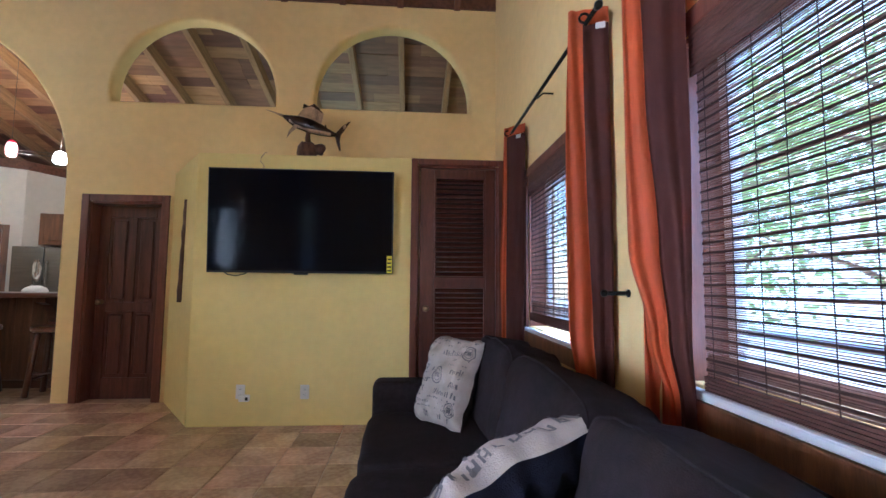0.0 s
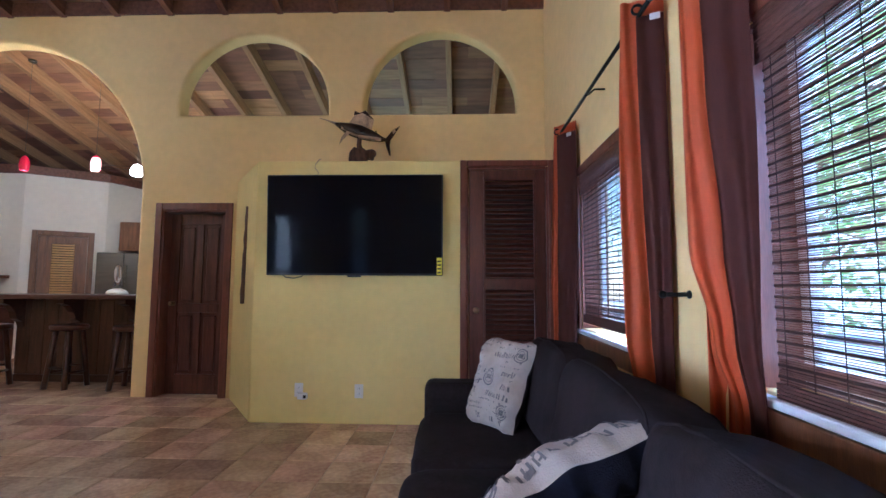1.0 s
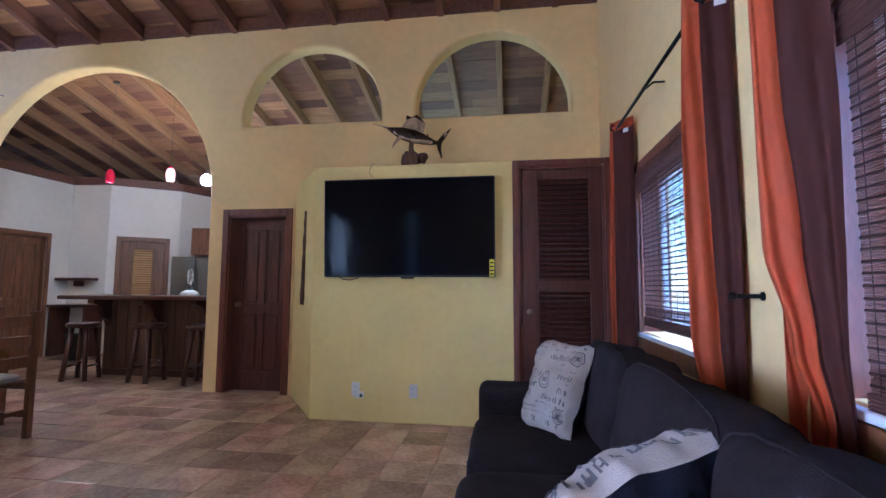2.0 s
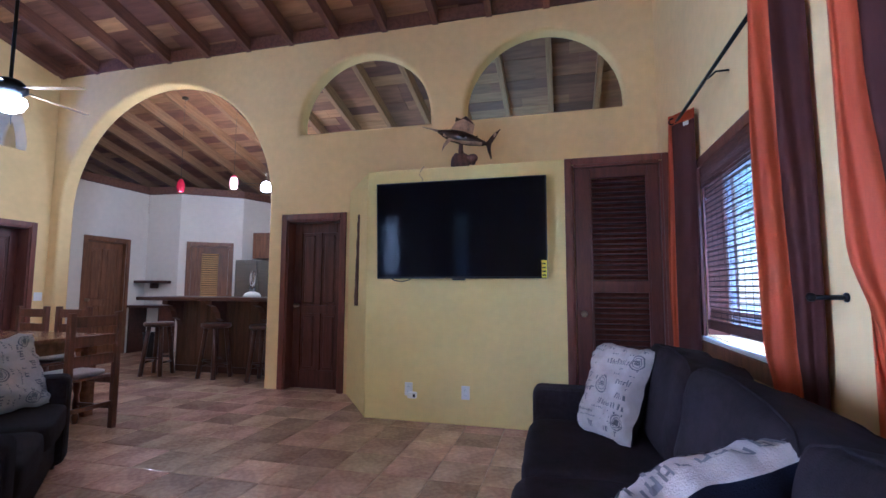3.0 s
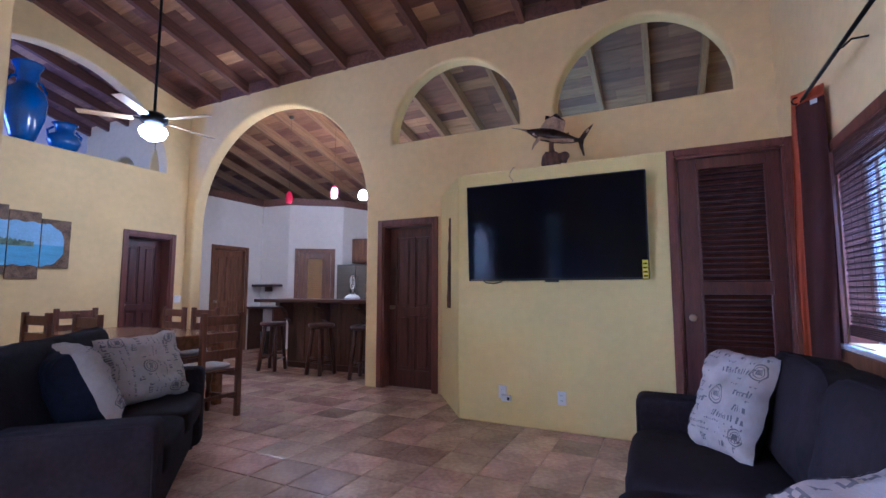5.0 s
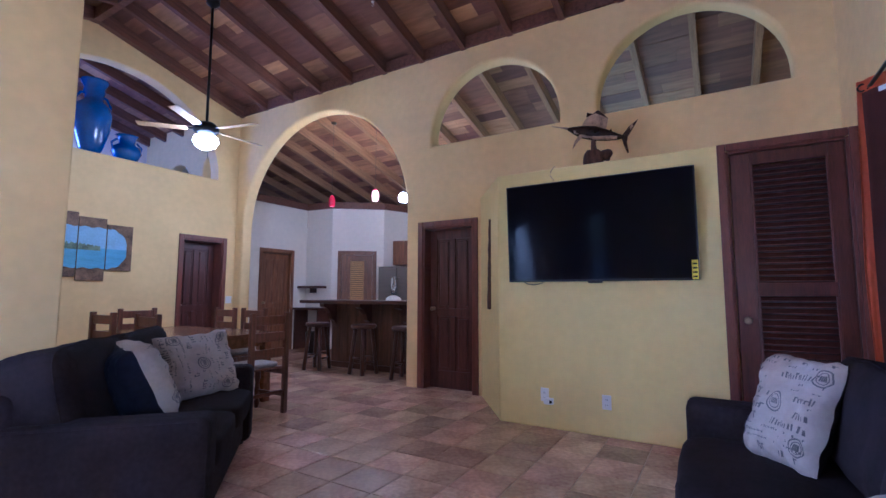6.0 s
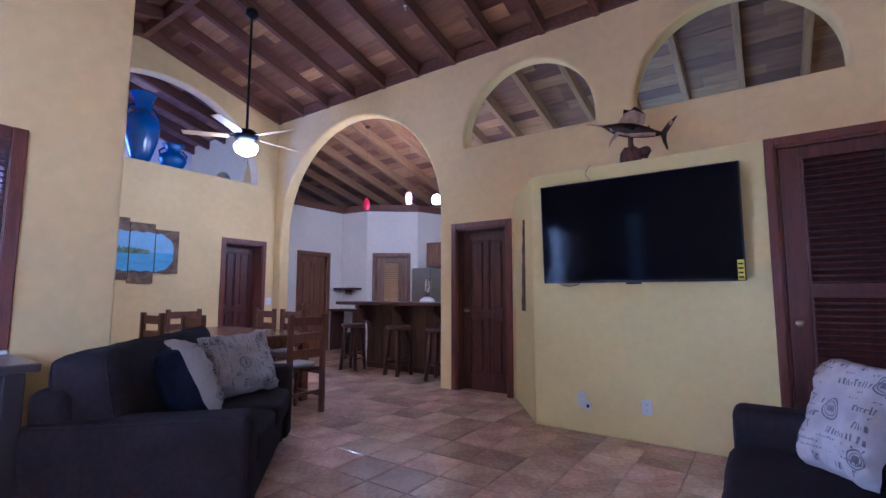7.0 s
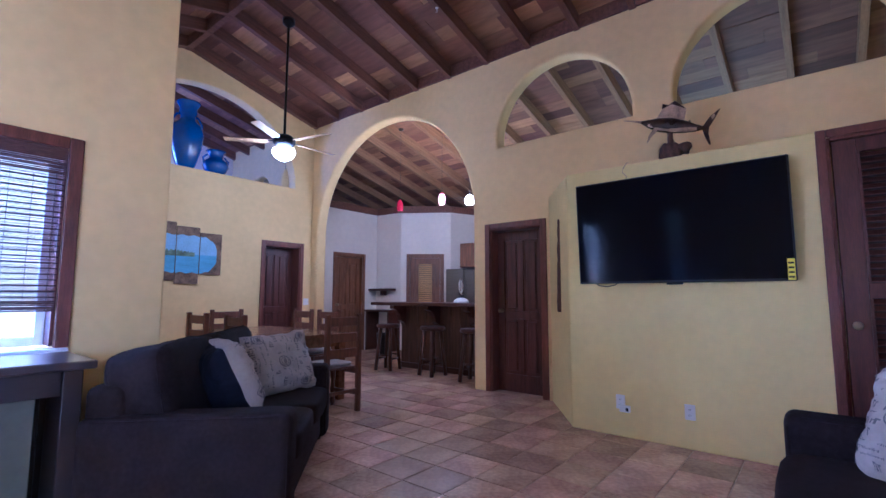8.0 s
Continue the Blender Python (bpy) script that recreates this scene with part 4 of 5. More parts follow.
def fin(name, pts, t, mat, y=0.0):
    bm = bmesh.new()
    a = [bm.verts.new((x, y - t / 2, z + RISE)) for x, z in pts]
    b = [bm.verts.new((x, y + t / 2, z + RISE)) for x, z in pts]
    bm.faces.new(a), bm.faces.new(b[::-1])
    for i in range(len(pts)):
        j = (i + 1) % len(pts)
        bm.faces.new((a[i], b[i], b[j], a[j]))
    bmesh.ops.recalc_face_normals(bm, faces=bm.faces)
    return part(name, bm, mat, fish)


fin("sail_fin", [(-0.2, 0.42), (-0.12, 0.53), (-0.03, 0.56), (0.1, 0.47), (0.07, 0.33)], 0.008, M_FIN)
fin("sail_edge", [(-0.13, 0.53), (-0.12, 0.58), (-0.06, 0.555), (0.0, 0.585), (0.08, 0.5), (0.1, 0.475), (-0.03, 0.555)], 0.014, M_FISH)
fin("tail_fin", [(0.24, 0.255), (0.31, 0.34), (0.4, 0.4), (0.34, 0.3), (0.295, 0.235), (0.285, 0.17), (0.3, 0.06), (0.285, 0.055), (0.25, 0.15), (0.235, 0.22)], 0.012, M_FISH)
fin("pectoral_fin", [(-0.2, 0.33), (-0.26, 0.25), (-0.28, 0.17), (-0.24, 0.23), (-0.14, 0.32)], 0.006, M_FIN, -0.05)
fin("tail_band", [(0.315, 0.335), (0.345, 0.36), (0.355, 0.335), (0.325, 0.3)], 0.015, M_FIN)
fin("back_fin", [(0.09, 0.31), (0.13, 0.35), (0.15, 0.27)], 0.008, M_FISH)

# ---------------------------------------------------------------- console table under the west window
ct = thing("console_table", pose(-2.915, 0.12, 0) @ Matrix.Diagonal((1, 1, 1.055, 1)), "dark wooden console table under the window", "table")
part("tabletop", box(-0.28, 0.28, -0.65, 0.55, 0.785, 0.825, 0.008), M_DARKTOP, ct)
for x in (-0.22, 0.22):
    for y in (-0.58, 0.46):
        part("leg", box(x - 0.04, x + 0.04, y - 0.04, y + 0.04, 0, 0.784, 0.006), M_DARKWOOD, ct)
for y in (-0.58, 0.46):
    part("apron", box(-0.179, 0.179, y - 0.015, y + 0.015, 0.67, 0.783, 0.003), M_DARKWOOD, ct)
for x in (-0.22, 0.22):
    part("apron", box(x - 0.015, x + 0.015, -0.539, 0.419, 0.67, 0.783, 0.003), M_DARKWOOD, ct)

part("end_panel", box(-0.179, 0.179, 0.445, 0.465, 0.06, 0.669, 0.003), M_DARKWOOD, ct)
part("front_panel", box(0.19, 0.205, -0.539, 0.335, 0.06, 0.669, 0.003), M_PANEL, ct, "recessed panel, reflected grey-green in its colour")
# dark sheet added so the open gap beside the panel reads as shade
part("inner_back", box(-0.2, -0.185, -0.539, 0.419, 0.06, 0.669, 0.003), M_DARKWOOD, ct)

# ---------------------------------------------------------------- dining table and chairs
dt = thing("dining_table", pose(-5.03, 2.99, 0), "large dark wooden dining table", "table")
for i in range(6):
    part("plank", box(-0.92, 0.92, -0.525 + i * 0.175 + 0.001, -0.525 + (i + 1) * 0.175 - 0.001, 0.715, 0.76, 0.004), M_DINING, dt)
for x in (-0.82, 0.82):
    for y in (-0.42, 0.42):
        part("leg", box(x - 0.045, x + 0.045, y - 0.045, y + 0.045, 0, 0.714, 0.008), M_DINING, dt)
for y in (-0.42, 0.42):
    part("apron", box(-0.774, 0.774, y - 0.015, y + 0.015, 0.61, 0.713, 0.004), M_DINING, dt)
for x in (-0.82, 0.82):
    part("apron", box(x - 0.015, x + 0.015, -0.374, 0.374, 0.61, 0.713, 0.004), M_DINING, dt)


def dining_chair(m):
    """Ladder-back chair: local y points to where the sitter looks, its back posts at y=0."""
    c = thing("dining_chair", m, "brown wooden ladder-back dining chair with a pale seat pad", "chair", "chairs round the dining table")
    for x in (-0.2, 0.2):
        part("back_post", box(x - 0.024, x + 0.024, -0.024, 0.024, 0, 1.0, 0.006), M_CHAIR, c)
        part("front_leg", lathe([(0.02, 0), (0.03, 0.06), (0.018, 0.1), (0.03, 0.17), (0.018, 0.25), (0.03, 0.3), (0.03, 0.43)], 12, m=pose(x, 0.42, 0)), M_CHAIR, c, smooth=True)
        part("side_stretcher", box(x - 0.013, x + 0.013, 0.026, 0.4, 0.16, 0.19, 0.004), M_CHAIR, c)
        part("side_rail", box(x - 0.015, x + 0.015, 0.026, 0.44, 0.38, 0.435, 0.004), M_CHAIR, c)
    for z0, z1 in ((0.56, 0.65), (0.72, 0.81), (0.88, 0.97)):
        part("back_slat", box(-0.174, 0.174, -0.011, 0.011, z0, z1, 0.006), M_CHAIR, c)
    part("front_rail", box(-0.183, 0.183, 0.41, 0.44, 0.38, 0.435, 0.004), M_CHAIR, c)
    part("stretcher", box(-0.174, 0.174, -0.012, 0.012, 0.2, 0.235, 0.004), M_CHAIR, c)
    part("seat", box(-0.215, 0.215, 0.03, 0.46, 0.437, 0.46, 0.008), M_CHAIR, c)
    part("seat_pad", soft_box(0.19, 0.19, 0.022, 0.4, 10, 28, 0.006, 3, at=(0, 0.24, 0.483)), M_LINEN, c, "pale cloth seat pad", True)
    return c


chair = dining_chair(pose(-3.62, 2.99, 0, 0, 0, 90))
copy_thing(chair, pose(-5.18, 2.2, 0, 0, 0, 2))
copy_thing(chair, pose(-4.4, 2.24, 0, 0, 0, -3))
copy_thing(chair, pose(-6.15, 2.99, 0, 0, 0, -90))
copy_thing(chair, pose(-5.55, 3.8, 0, 0, 0, 180))
copy_thing(chair, pose(-4.98, 3.82, 0, 0, 0, 183))

# ---------------------------------------------------------------- ceiling fan
FX, FY = -4.99, 3.06
FAN_Z = roof_z(FY) - 0.165
fan = thing("ceiling_fan", pose(FX, FY, FAN_Z), "dark ceiling fan with pale blades and a lit glass bowl", "ceiling fan")
part("canopy", lathe([(0.08, 0.0), (0.078, -0.06), (0.03, -0.1), (0.014, -0.11)], 20), M_IRON, fan, smooth=True)
DROP = FAN_Z - 3.14
part("downrod", tube([(0, 0, -0.08), (0, 0, -DROP + 0.08)], 0.016, 10), M_IRON, fan, smooth=True)
part("motor", lathe([(0.02, -DROP + 0.1), (0.09, -DROP + 0.08), (0.14, -DROP + 0.03), (0.14, -DROP - 0.02), (0.09, -DROP - 0.06), (0.06, -DROP - 0.075)], 24), M_IRON, fan, smooth=True)
for i in range(5):
    bl = part("blade", box(0.2, 0.72, -0.052, 0.052, -0.004, 0.004, 0.003, 1), M_BLADE, fan, m=pose(0, 0, -DROP, 0, 0, 72 * i + 14) @ pose(0, 0, 0, 11))
    part("blade_iron", box(0.1, 0.24, -0.02, 0.02, 0.005, 0.011, 0.002, 1), M_IRON, bl)
part("light_bowl", lathe([(0.06, -DROP - 0.08), (0.13, -DROP - 0.1), (0.14, -DROP - 0.14), (0.11, -DROP - 0.2), (0.05, -DROP - 0.235), (0.01, -DROP - 0.24)], 24), M_LAMP, fan, "glowing frosted glass bowl", True)
part("pull_chain", tube([(0.05, 0, -DROP - 0.225), (0.05, 0, -DROP - 0.36)], 0.003, 6), M_STEEL, fan)
lamp("fan_light", "POINT", pose(FX, FY, 3.14 - 0.35), 5.5, (1.0, 0.86, 0.66), 0.1)

hook = thing("ceiling_hook", pose(-3.112, 3.85, roof_z(3.85) - 0.172), "small white hook screwed into a rafter", "hook")
part("plate", lathe([(0.02, 0.003), (0.02, -0.006), (0.006, -0.01)], 12), M_PLASTIC, hook, smooth=True)
part("loop", tube([(0, 0, -0.008), (0, 0, -0.03), (0.012, 0, -0.042), (0.0, 0, -0.055), (-0.012, 0, -0.045)], 0.004, 6), M_PLASTIC, hook, smooth=True)

# ---------------------------------------------------------------- dining wall: paintings, vases, switch
def painting(y0, y1, z0, z1, kind):
    p = thing("painted_panel", pose(XW, (y0 + y1) / 2, (z0 + z1) / 2, 0, 0, 90), "wooden panel painted with a blue bay seen through brown rocks", "painting", "painted panels")
    w, h = (y1 - y0) / 2, (z1 - z0) / 2
    part("board", box(-w, w, -0.03, 0.0, -h, h, 0.003), M_ROCK, p)
    zc = (z0 + z1) / 2
    horizon, lo, hi = 1.79 - zc, 1.52 - zc, 2.07 - zc
    n = 14

    def edge(i, far):
        s = i / n
        jag = 0.009 * math.sin(i * 0.9 + kind * 5)
        if kind == 2:
            lim = math.sqrt(max(0, 1 - (s * 0.95) ** 2.2))
            return (hi - horizon) * lim * far + horizon + jag if far > 0 else horizon - (horizon - lo) * lim + jag
        return (hi if far > 0 else lo) + jag

    end = w * 0.55 if kind == 2 else w
    for nm, mat, far in (("sky", M_PALEBLUE, 1), ("sea", M_SKYBLUE, -1)):
        bm = bmesh.new()
        low = [bm.verts.new((-w + (end + w) * i / n, -0.032, horizon)) for i in range(n + 1)]
        top = [bm.verts.new((-w + (end + w) * i / n, -0.032, edge(i, far))) for i in range(n + 1)]
        for i in range(n):
            bm.faces.new((low[i], low[i + 1], top[i + 1], top[i]) if far > 0 else (low[i + 1], low[i], top[i], top[i + 1]))
        part(nm, bm, mat, p)
    if kind < 2:
        bm = bmesh.new()
        low = [bm.verts.new((-w + 2 * w * i / n * (0.8 if kind else 1), -0.034, horizon - 0.03)) for i in range(n + 1)]
        top = [bm.verts.new((v.co.x, -0.034, horizon + 0.02 + 0.05 * abs(math.sin(i * 1.9)) * (1 - i / n * 0.7 * kind))) for i, v in enumerate(low)]
        for i in range(n):
            bm.faces.new((low[i], low[i + 1], top[i + 1], top[i]))
        part("island", bm, M_ISLE, p, "painted row of palms")


painting(2.28, 2.59, 1.4, 2.25, 0)
painting(2.6, 2.92, 1.355, 2.2, 1)
painting(2.93, 3.25, 1.5, 2.13, 2)

LEDGE = 3.106
big = thing("tall_vase", pose(-7.15, 2.72, LEDGE) @ Matrix.Diagonal((1.04, 1.04, 1.05, 1)), "tall cobalt blue glazed clay vase on the ledge", "vase")
part("body", lathe([(0.1, 0), (0.13, 0.05), (0.2, 0.3), (0.225, 0.5), (0.2, 0.62), (0.12, 0.7), (0.1, 0.76), (0.125, 0.82), (0.115, 0.87), (0.16, 0.96), (0.165, 0.98), (0.14, 0.98), (0.09, 0.86)], 32), M_VASE, big, smooth=True)
for i in range(2):
    part("handle", tube([(0.0, 0.2 * (1 - 2 * i), 0.6), (0, 0.2 * (1 - 2 * i), 0.7), (0, 0.15 * (1 - 2 * i), 0.78), (0, 0.11 * (1 - 2 * i), 0.79)], 0.018, 8), M_VASE, big, smooth=True)
small = thing("squat_vase", pose(-7.15, 3.17, LEDGE), "squat cobalt blue glazed clay jar on the ledge", "vase")
part("body", lathe([(0.1, 0), (0.15, 0.03), (0.19, 0.12), (0.17, 0.2), (0.1, 0.25), (0.11, 0.33), (0.15, 0.37), (0.13, 0.37), (0.08, 0.27)], 32), M_VASE, small, smooth=True)
for i in range(2):
    part("handle", tube([(0, 0.18 * (1 - 2 * i), 0.15), (0, 0.2 * (1 - 2 * i), 0.24), (0, 0.13 * (1 - 2 * i), 0.3)], 0.016, 8), M_VASE, small, smooth=True)
sw = thing("light_switch", pose(XW, 4.81, 1.08, 0, 0, 90), "white light switch plate by the door", "switch")
part("plate", box(-0.055, 0.055, -0.008, 0.0, -0.06, 0.06, 0.004), M_PLASTIC, sw)
for x in (-0.022, 0.022):
    part("toggle", box(x - 0.006, x + 0.006, -0.016, -0.0085, -0.012, 0.012, 0.002, 1), M_PLASTIC, sw)

# ---------------------------------------------------------------- kitchen
bar = thing("bar_counter", pose(0, 0, 0), "dark wooden breakfast bar with overhanging top and corbels", "bar counter")
part("body", box(-5.36, -3.21, 5.63, 5.85, 0, 1.03), M_TABLE, bar)
for i in range(12):
    x0 = -5.36 + i * 0.179
    part("plank", box(x0 + 0.002, x0 + 0.176, 5.607, 5.629, 0.09, 1.029, 0.004), M_BAR, bar)
part("plinth", box(-5.38, -3.21, 5.6, 5.629, 0, 0.088, 0.005), M_TABLE, bar)
for x in (-5.3, -4.55, -3.8):
    bm = bmesh.new()
    prof = [(5.606, 1.03), (5.31, 1.03), (5.31, 0.98), (5.4, 0.95), (5.47, 0.87), (5.5, 0.78), (5.57, 0.74), (5.606, 0.66)]
    a, b = [bm.verts.new((x - 0.045, y, z)) for y, z in prof], [bm.verts.new((x + 0.045, y, z)) for y, z in prof]
    bm.faces.new(a), bm.faces.new(b[::-1])
    for i in range(len(prof)):
        j = (i + 1) % len(prof)
        bm.faces.new((a[i], b[i], b[j], a[j]))
    bmesh.ops.recalc_face_normals(bm, faces=bm.faces)
    part("corbel", bm, M_TABLE, bar)
part("end_corbel", box(-5.62, -5.361, 5.66, 5.8, 0.93, 1.03, 0.02), M_TABLE, bar)
part("top", box(-5.78, -3.21, 5.27, 5.97, 1.031, 1.083, 0.012), M_TABLE, bar, "thick dark overhanging top")


def stool(m):
    s = thing("bar_stool", m, "dark wooden backless bar stool at the breakfast bar", "stool", "bar stools")
    part("seat", lathe([(0.17, 0.67), (0.19, 0.685), (0.192, 0.715), (0.18, 0.73), (0.02, 0.722)], 24), M_TABLE, s, smooth=True)
    for a in range(4):
        c, d = math.cos(math.pi / 4 + a * math.pi / 2), math.sin(math.pi / 4 + a * math.pi / 2)
        part("leg", tube([(0.2 * c, 0.2 * d, 0), (0.12 * c, 0.12 * d, 0.69)], [0.03, 0.028], 8), M_TABLE, s, smooth=True)
        e, f = math.cos(math.pi / 4 + (a + 1) * math.pi / 2), math.sin(math.pi / 4 + (a + 1) * math.pi / 2)
        h = 0.18 if a % 2 else 0.24
        k = 0.2 - 0.08 * h / 0.69
        part("stretcher", tube([(k * c, k * d, h), (k * e, k * f, h)], 0.014, 8), M_TABLE, s, smooth=True)
    return s


first = stool(pose(-5.33, 5.27, 0, 0, 0, 12))
copy_thing(first, pose(-4.42, 5.32, 0, 0, 0, -8))
copy_thing(first, pose(-3.64, 5.3, 0, 0, 0, 5))


def pendant(x, y, z, shade, label, glow):
    top_z = roof_z(y)
    p = thing("pendant_lamp", pose(x, y, top_z), label, "pendant lamp", "pendant lamps over the bar")
    part("ceiling_cup", lathe([(0.05, 0), (0.045, -0.03), (0.01, -0.04)], 16), M_STEEL, p, smooth=True)
    part("stem", tube([(0, 0, -0.03), (0, 0, z + 0.12 - top_z)], 0.0028, 6), M_STEEL, p)
    part("shade", lathe([(0.018, 0.12), (0.036, 0.1), (0.054, 0.05), (0.06, 0.0), (0.054, -0.06), (0.042, -0.085)], 20, m=pose(0, 0, z - top_z)), shade, p, smooth=True)
    if shade is M_WARM:
        for r0, r1, zc in ((0.02, 0.0395, 0.1), (0.0545, 0.0435, -0.063)):
            part("rim", lathe([(r0 + 0.002, zc + 0.02), (r1 + 0.003, zc - 0.004), (r1 + 0.001, zc - 0.02)], 20, m=pose(0, 0, z - top_z)), M_RED, p, "red glass rim", True)
    lamp("pendant_light", "POINT", pose(x, y, z - 0.16), glow, (1.0, 0.82, 0.62), 0.05)
    return p


pendant(-5.6, 5.78, 2.8, M_RED, "small red glass pendant lamp", 1.2)
pendant(-4.62, 5.78, 2.8, M_WARM, "lit red and white glass pendant lamp", 6)
spot = thing("cable_spotlight", pose(-4.05, 5.78, 2.72), "bright white spotlight on a cable", "spotlight")
part("head", lathe([(0.02, 0.07), (0.05, 0.05), (0.075, -0.01), (0.07, -0.06), (0.05, -0.08)], 18), M_LAMP, spot, "glowing white bulb glass", True)
part("stem", tube([(0, 0, 0.06), (0, 0, roof_z(5.78) - 2.72)], 0.0025, 6), M_STEEL, spot)
for z in (0.02, 0.06):
    part("cable", tube([(-0.57, 0, z + 0.02), (0, 0, z - 0.02)], 0.003, 6), M_STEEL, spot)
lamp("spot_light", "POINT", pose(-4.05, 5.6, 2.9), 5, (1.0, 0.8, 0.55), 0.06)
up = lamp("spot_light_up", "SPOT", look((-4.05, 5.7, 2.86), (-4.75, 5.9, 4.0)), 19, (1.0, 0.66, 0.32), 0.06)
up.data.spot_size, up.data.spot_blend = radians(104), 0.7

fridge = thing("refrigerator", pose(-5.5, 7.6, 0, 0, 0, 20), "stainless steel refrigerator in the kitchen", "refrigerator")
part("body", box(-0.4, 0.4, 0.0, 0.7, 0.02, 1.75, 0.01), M_STEEL, fridge)
for x0, x1 in ((-0.395, -0.003), (0.003, 0.395)):
    dr = part("door", box(x0, x1, -0.06, -0.002, 0.06, 1.745, 0.012), M_STEEL, fridge)
    hx = x1 - 0.05 if x1 < 0.1 else x0 + 0.05
    part("handle", tube([(hx, -0.062, 0.8), (hx, -0.1, 0.82), (hx, -0.1, 1.5), (hx, -0.062, 1.52)], 0.011, 8), M_STEEL, dr, smooth=True)
cab = thing("wall_cabinet", pose(-5.36, 7.92, 1.8, 0, 0, 12), "warm brown wooden cabinet above the refrigerator", "cabinet")
part("body", box(-0.45, 0.45, 0.02, 0.65, 0, 0.52, 0.004), M_OAK, cab)
for x0, x1 in ((-0.445, -0.003), (0.003, 0.445)):
    bm = box(x0, x1, -0.003, 0.018, 0.005, 0.515, 0.004)
    box(x0 + 0.07, x1 - 0.07, -0.012, -0.002, 0.07, 0.45, 0.009, 1, bm)
    part("door", bm, M_OAK, cab)
sh = thing("corner_shelf", pose(-7.42, 7.05, 1.3), "small dark wooden shelf in the kitchen corner", "shelf")
part("board", box(-0.3, 0.3, -0.12, 0.16, 0, 0.05, 0.006), M_TABLE, sh)
part("bracket", box(-0.02, 0.02, -0.02, 0.15, -0.1, -0.001, 0.006), M_TABLE, sh)
ds = thing("low_counter", pose(-7.3, 6.95, 0), "low dark counter against the kitchen wall", "counter")
part("top", box(-0.43, 0.36, -0.12, 0.28, 0.84, 0.885, 0.006), M_TABLE, ds)
part("end_panel", box(0.28, 0.32, -0.1, 0.26, 0.0, 0.839, 0.004), M_TABLE, ds)
part("end_panel", box(-0.4, -0.36, -0.1, 0.26, 0.0, 0.839, 0.004), M_TABLE, ds)
bin_ = thing("trash_bin", pose(-6.85, 6.62, 0), "black plastic trash bin beside the bar", "bin")
part("tub", lathe([(0.13, 0.0), (0.16, 0.4), (0.165, 0.42), (0.15, 0.42), (0.12, 0.03)], 20), M_BLACK, bin_, smooth=True)
hold = thing("towel_holder", pose(-4.1, 5.62, 1.083), "clear upright holder on a round white base", "holder")
part("base", lathe([(0.12, 0), (0.12, 0.02), (0.1, 0.05), (0.05, 0.075), (0.02, 0.08)], 24), M_PLASTIC, hold, smooth=True)
part("column", lathe([(0.04, 0.078), (0.042, 0.3), (0.03, 0.36), (0.008, 0.38)], 18), M_CLEAR, hold, "clear plastic column", True)


# ---------------------------------------------------------------- outside
def tree(m, h, spread, seed, leaves=2600):
    t = thing("garden_tree", m, "sunlit leafy garden tree outside the windows", "tree", "garden trees")
    rg = random.Random(seed)
    bm = bmesh.new()
    tube([(0, 0, -0.5), (0.05, 0.02, h * 0.25), (-0.04, 0.05, h * 0.5), (0.03, 0, h * 0.8)], [0.14, 0.11, 0.08, 0.03], 10, bm)
    tips = []
    for i in range(9):
        a, z = rg.uniform(0, 6.28), h * rg.uniform(0.2, 0.75)
        r = spread * rg.uniform(0.5, 1)
        tip = Vector((r * math.cos(a), r * math.sin(a), z + h * rg.uniform(0.05, 0.25)))
        tube([(0, 0, z), (tip.x * 0.5, tip.y * 0.5, z + (tip.z - z) * 0.6), tip], [0.05, 0.03, 0.01], 6, bm)
        tips.append(tip)
    part("trunk", bm, M_TRUNK, t, smooth=True)
    verts, faces = [], []
    for k in range(leaves):
        c = rg.choice(tips)
        p = c + Vector((rg.gauss(0, 0.5), rg.gauss(0, 0.5), rg.gauss(0, 0.45)))
        a, b = Vector((rg.gauss(0, 1), rg.gauss(0, 1), rg.gauss(0, 0.6))).normalized(), Vector((rg.gauss(0, 1), rg.gauss(0, 1), rg.gauss(0, 1)))
        s = rg.uniform(0.04, 0.085)
        w = a.cross(b).normalized() * s * 0.45
        i = len(verts)
        verts += [p - a * s, p + w, p + a * s, p - w]
        faces.append((i, i + 1, i + 2, i + 3))
    me = bpy.data.meshes.new("crown")
    me.from_pydata([tuple(v) for v in verts], [], faces)
    me.materials.append(M_FOLIAGE)
    part("crown", me, None, t, "many small green leaves")
    return t


for i, (x, y, h, s) in enumerate(((4.6, 1.6, 3.6, 1.5), (5.4, 3.9, 4.2, 1.6), (4.8, 6.3, 3.6, 1.5), (6.2, 8.6, 4.4, 1.8), (6.8, 2.6, 5.0, 2.0), (8.0, 6.0, 5.2, 2.2), (5.6, 11.5, 4.6, 2.0), (-12.5, -0.6, 3.8, 1.6), (-13.5, -3.2, 4.4, 1.8))):
    tree(pose(x, y, 0, 0, 0, i * 70), h, s, 20 + i)

# ---------------------------------------------------------------- floor tiles
TS, GAP = 0.335, 0.008


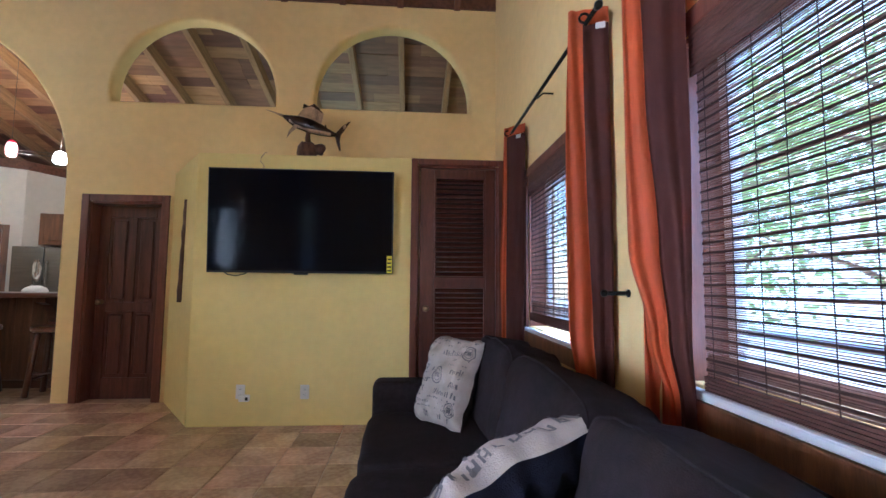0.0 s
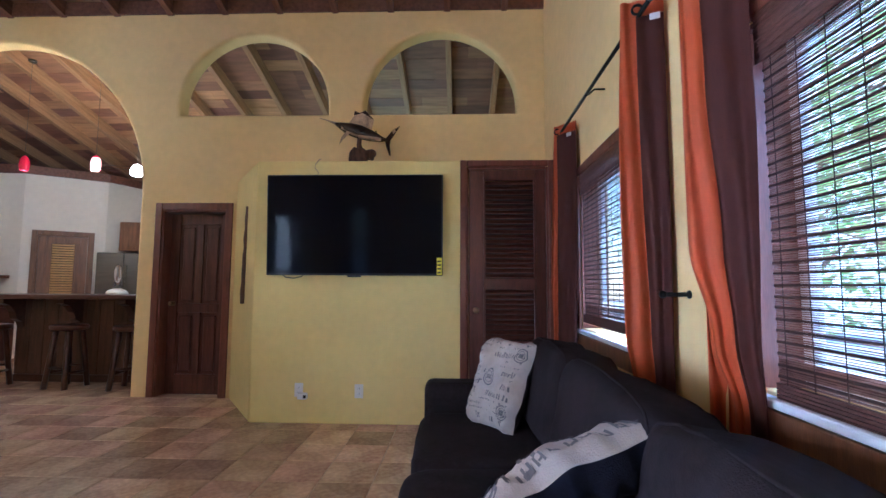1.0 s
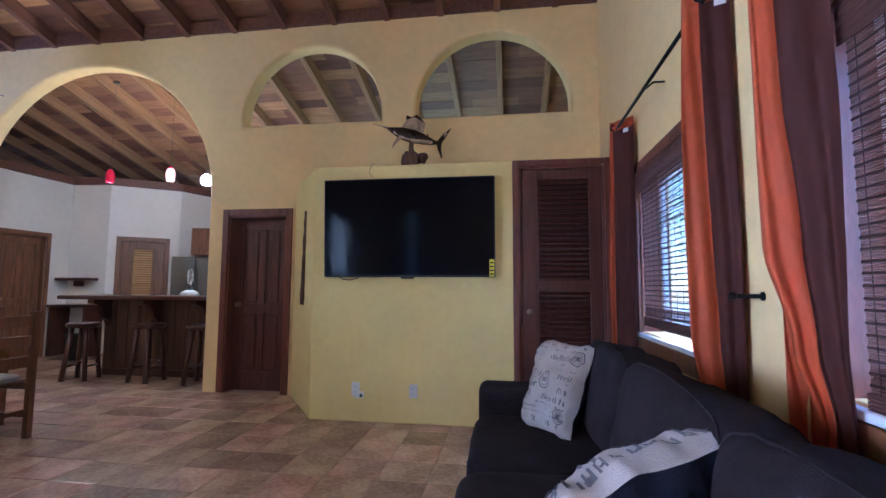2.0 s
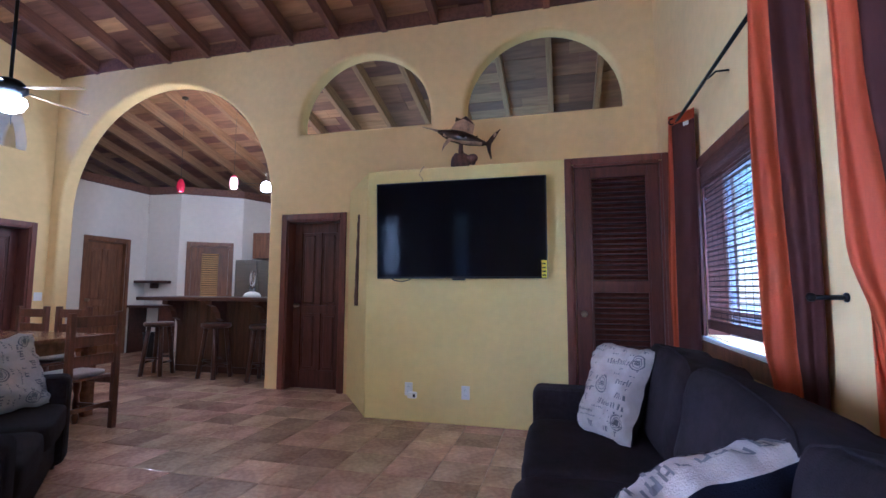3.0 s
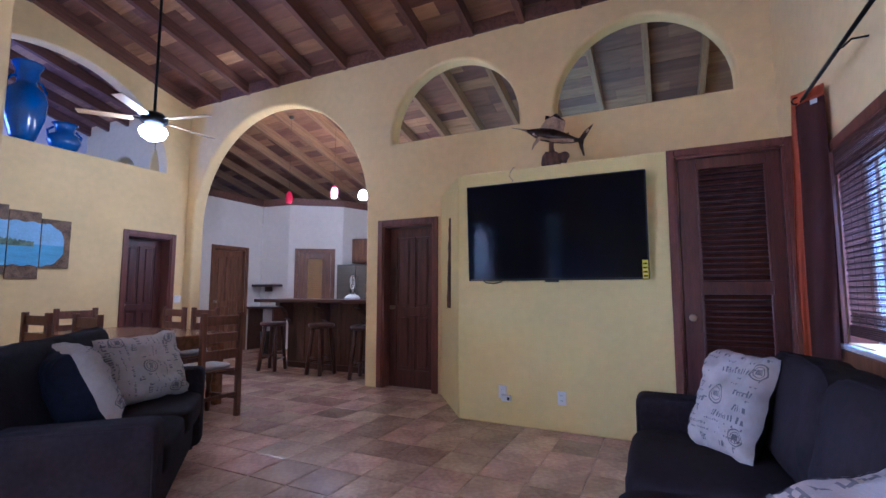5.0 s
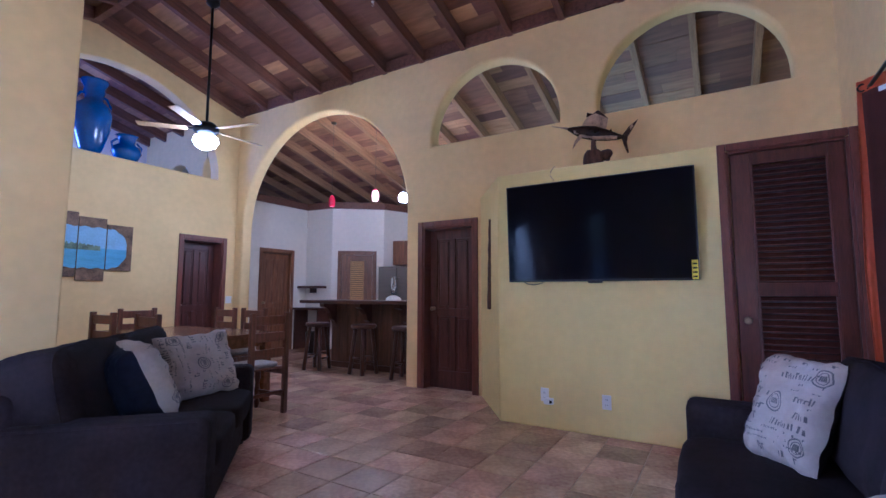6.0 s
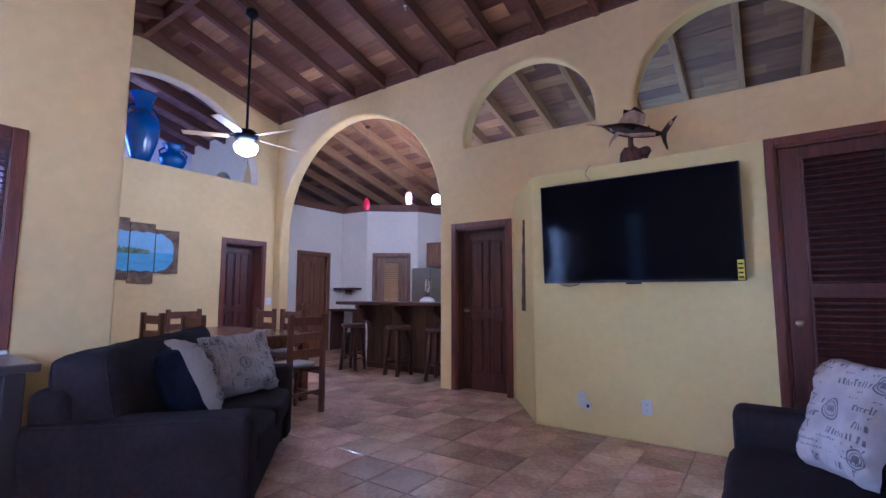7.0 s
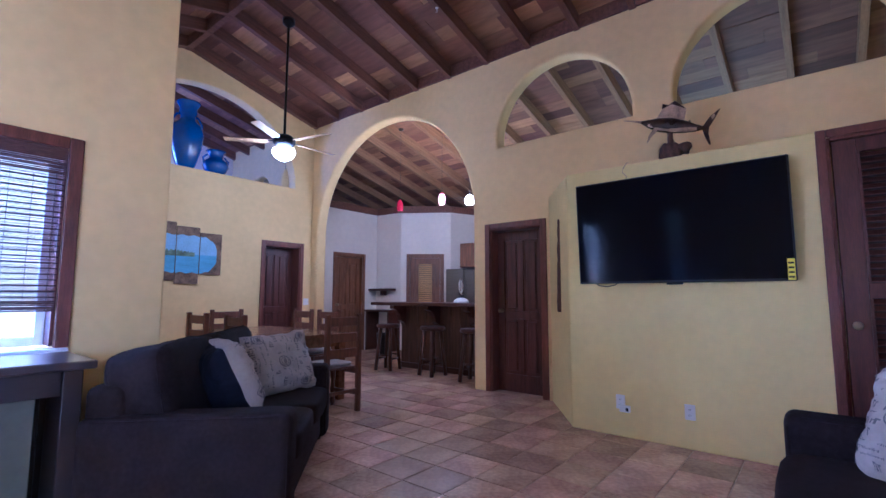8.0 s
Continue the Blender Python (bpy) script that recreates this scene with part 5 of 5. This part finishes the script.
def tile_mesh(k):
    bm = bmesh.new()
    rg = random.Random(k)
    h = TS / 2 - GAP / 2
    lo = [bm.verts.new((sx * h, sy * h, -0.012)) for sx, sy in ((-1, -1), (1, -1), (1, 1), (-1, 1))]
    mid = [bm.verts.new((v.co.x + rg.uniform(-0.002, 0.002), v.co.y + rg.uniform(-0.002, 0.002), -0.003)) for v in lo]
    hi = [bm.verts.new((v.co.x * 0.978, v.co.y * 0.978, rg.uniform(-0.0012, 0.0008))) for v in lo]
    for a, b in ((lo, mid), (mid, hi)):
        for i in range(4):
            bm.faces.new((a[i], a[(i + 1) % 4], b[(i + 1) % 4], b[i]))
    bm.faces.new(hi)
    return mesh_of(bm, "tile", M_TILE, False)


tiles = [tile_mesh(k) for k in range(6)]
rest = bmesh.new()
rg = random.Random(8)
nx0, nx1, ny0, ny1 = -31, 4, -12, 27
near = 0
for i in range(nx0, nx1):
    for j in range(ny0, ny1):
        x, y = i * TS - 0.1525, j * TS + 0.0175
        if x < -10.2 or x > 1.1 or y > 8.9 or (x < -3.3 and y < 1.2):
            continue
        if -3.6 < x < 0.2 and 1.5 < y < 4.9 or (-5.2 < x <= -3.6 and 3.2 < y < 5.3):
            part("tile", tiles[rg.randrange(6)], None, floor, m=pose(x, y, 0, 0, 0, 90 * rg.randrange(4)))
            near += 1
        else:
            h = TS / 2 - GAP / 2
            a = [rest.verts.new((x + sx * h, y + sy * h, -0.006)) for sx, sy in ((-1, -1), (1, -1), (1, 1), (-1, 1))]
            b = [rest.verts.new((x + sx * h * 0.978, y + sy * h * 0.978, rg.uniform(-0.001, 0.0008))) for sx, sy in ((-1, -1), (1, -1), (1, 1), (-1, 1))]
            for k in range(4):
                rest.faces.new((a[k], a[(k + 1) % 4], b[(k + 1) % 4], b[k]))
            rest.faces.new(b)
far = part("tiles", rest, None, floor)
far["kind"] = "stuff"
M_TILE_FAR = island_wood("terracotta tile field", [(0.42, 0.25, 0.165), (0.54, 0.35, 0.225), (0.6, 0.41, 0.26), (0.48, 0.29, 0.2)], 0.22, (3, 3, 3))
far.data.materials.append(M_TILE_FAR)
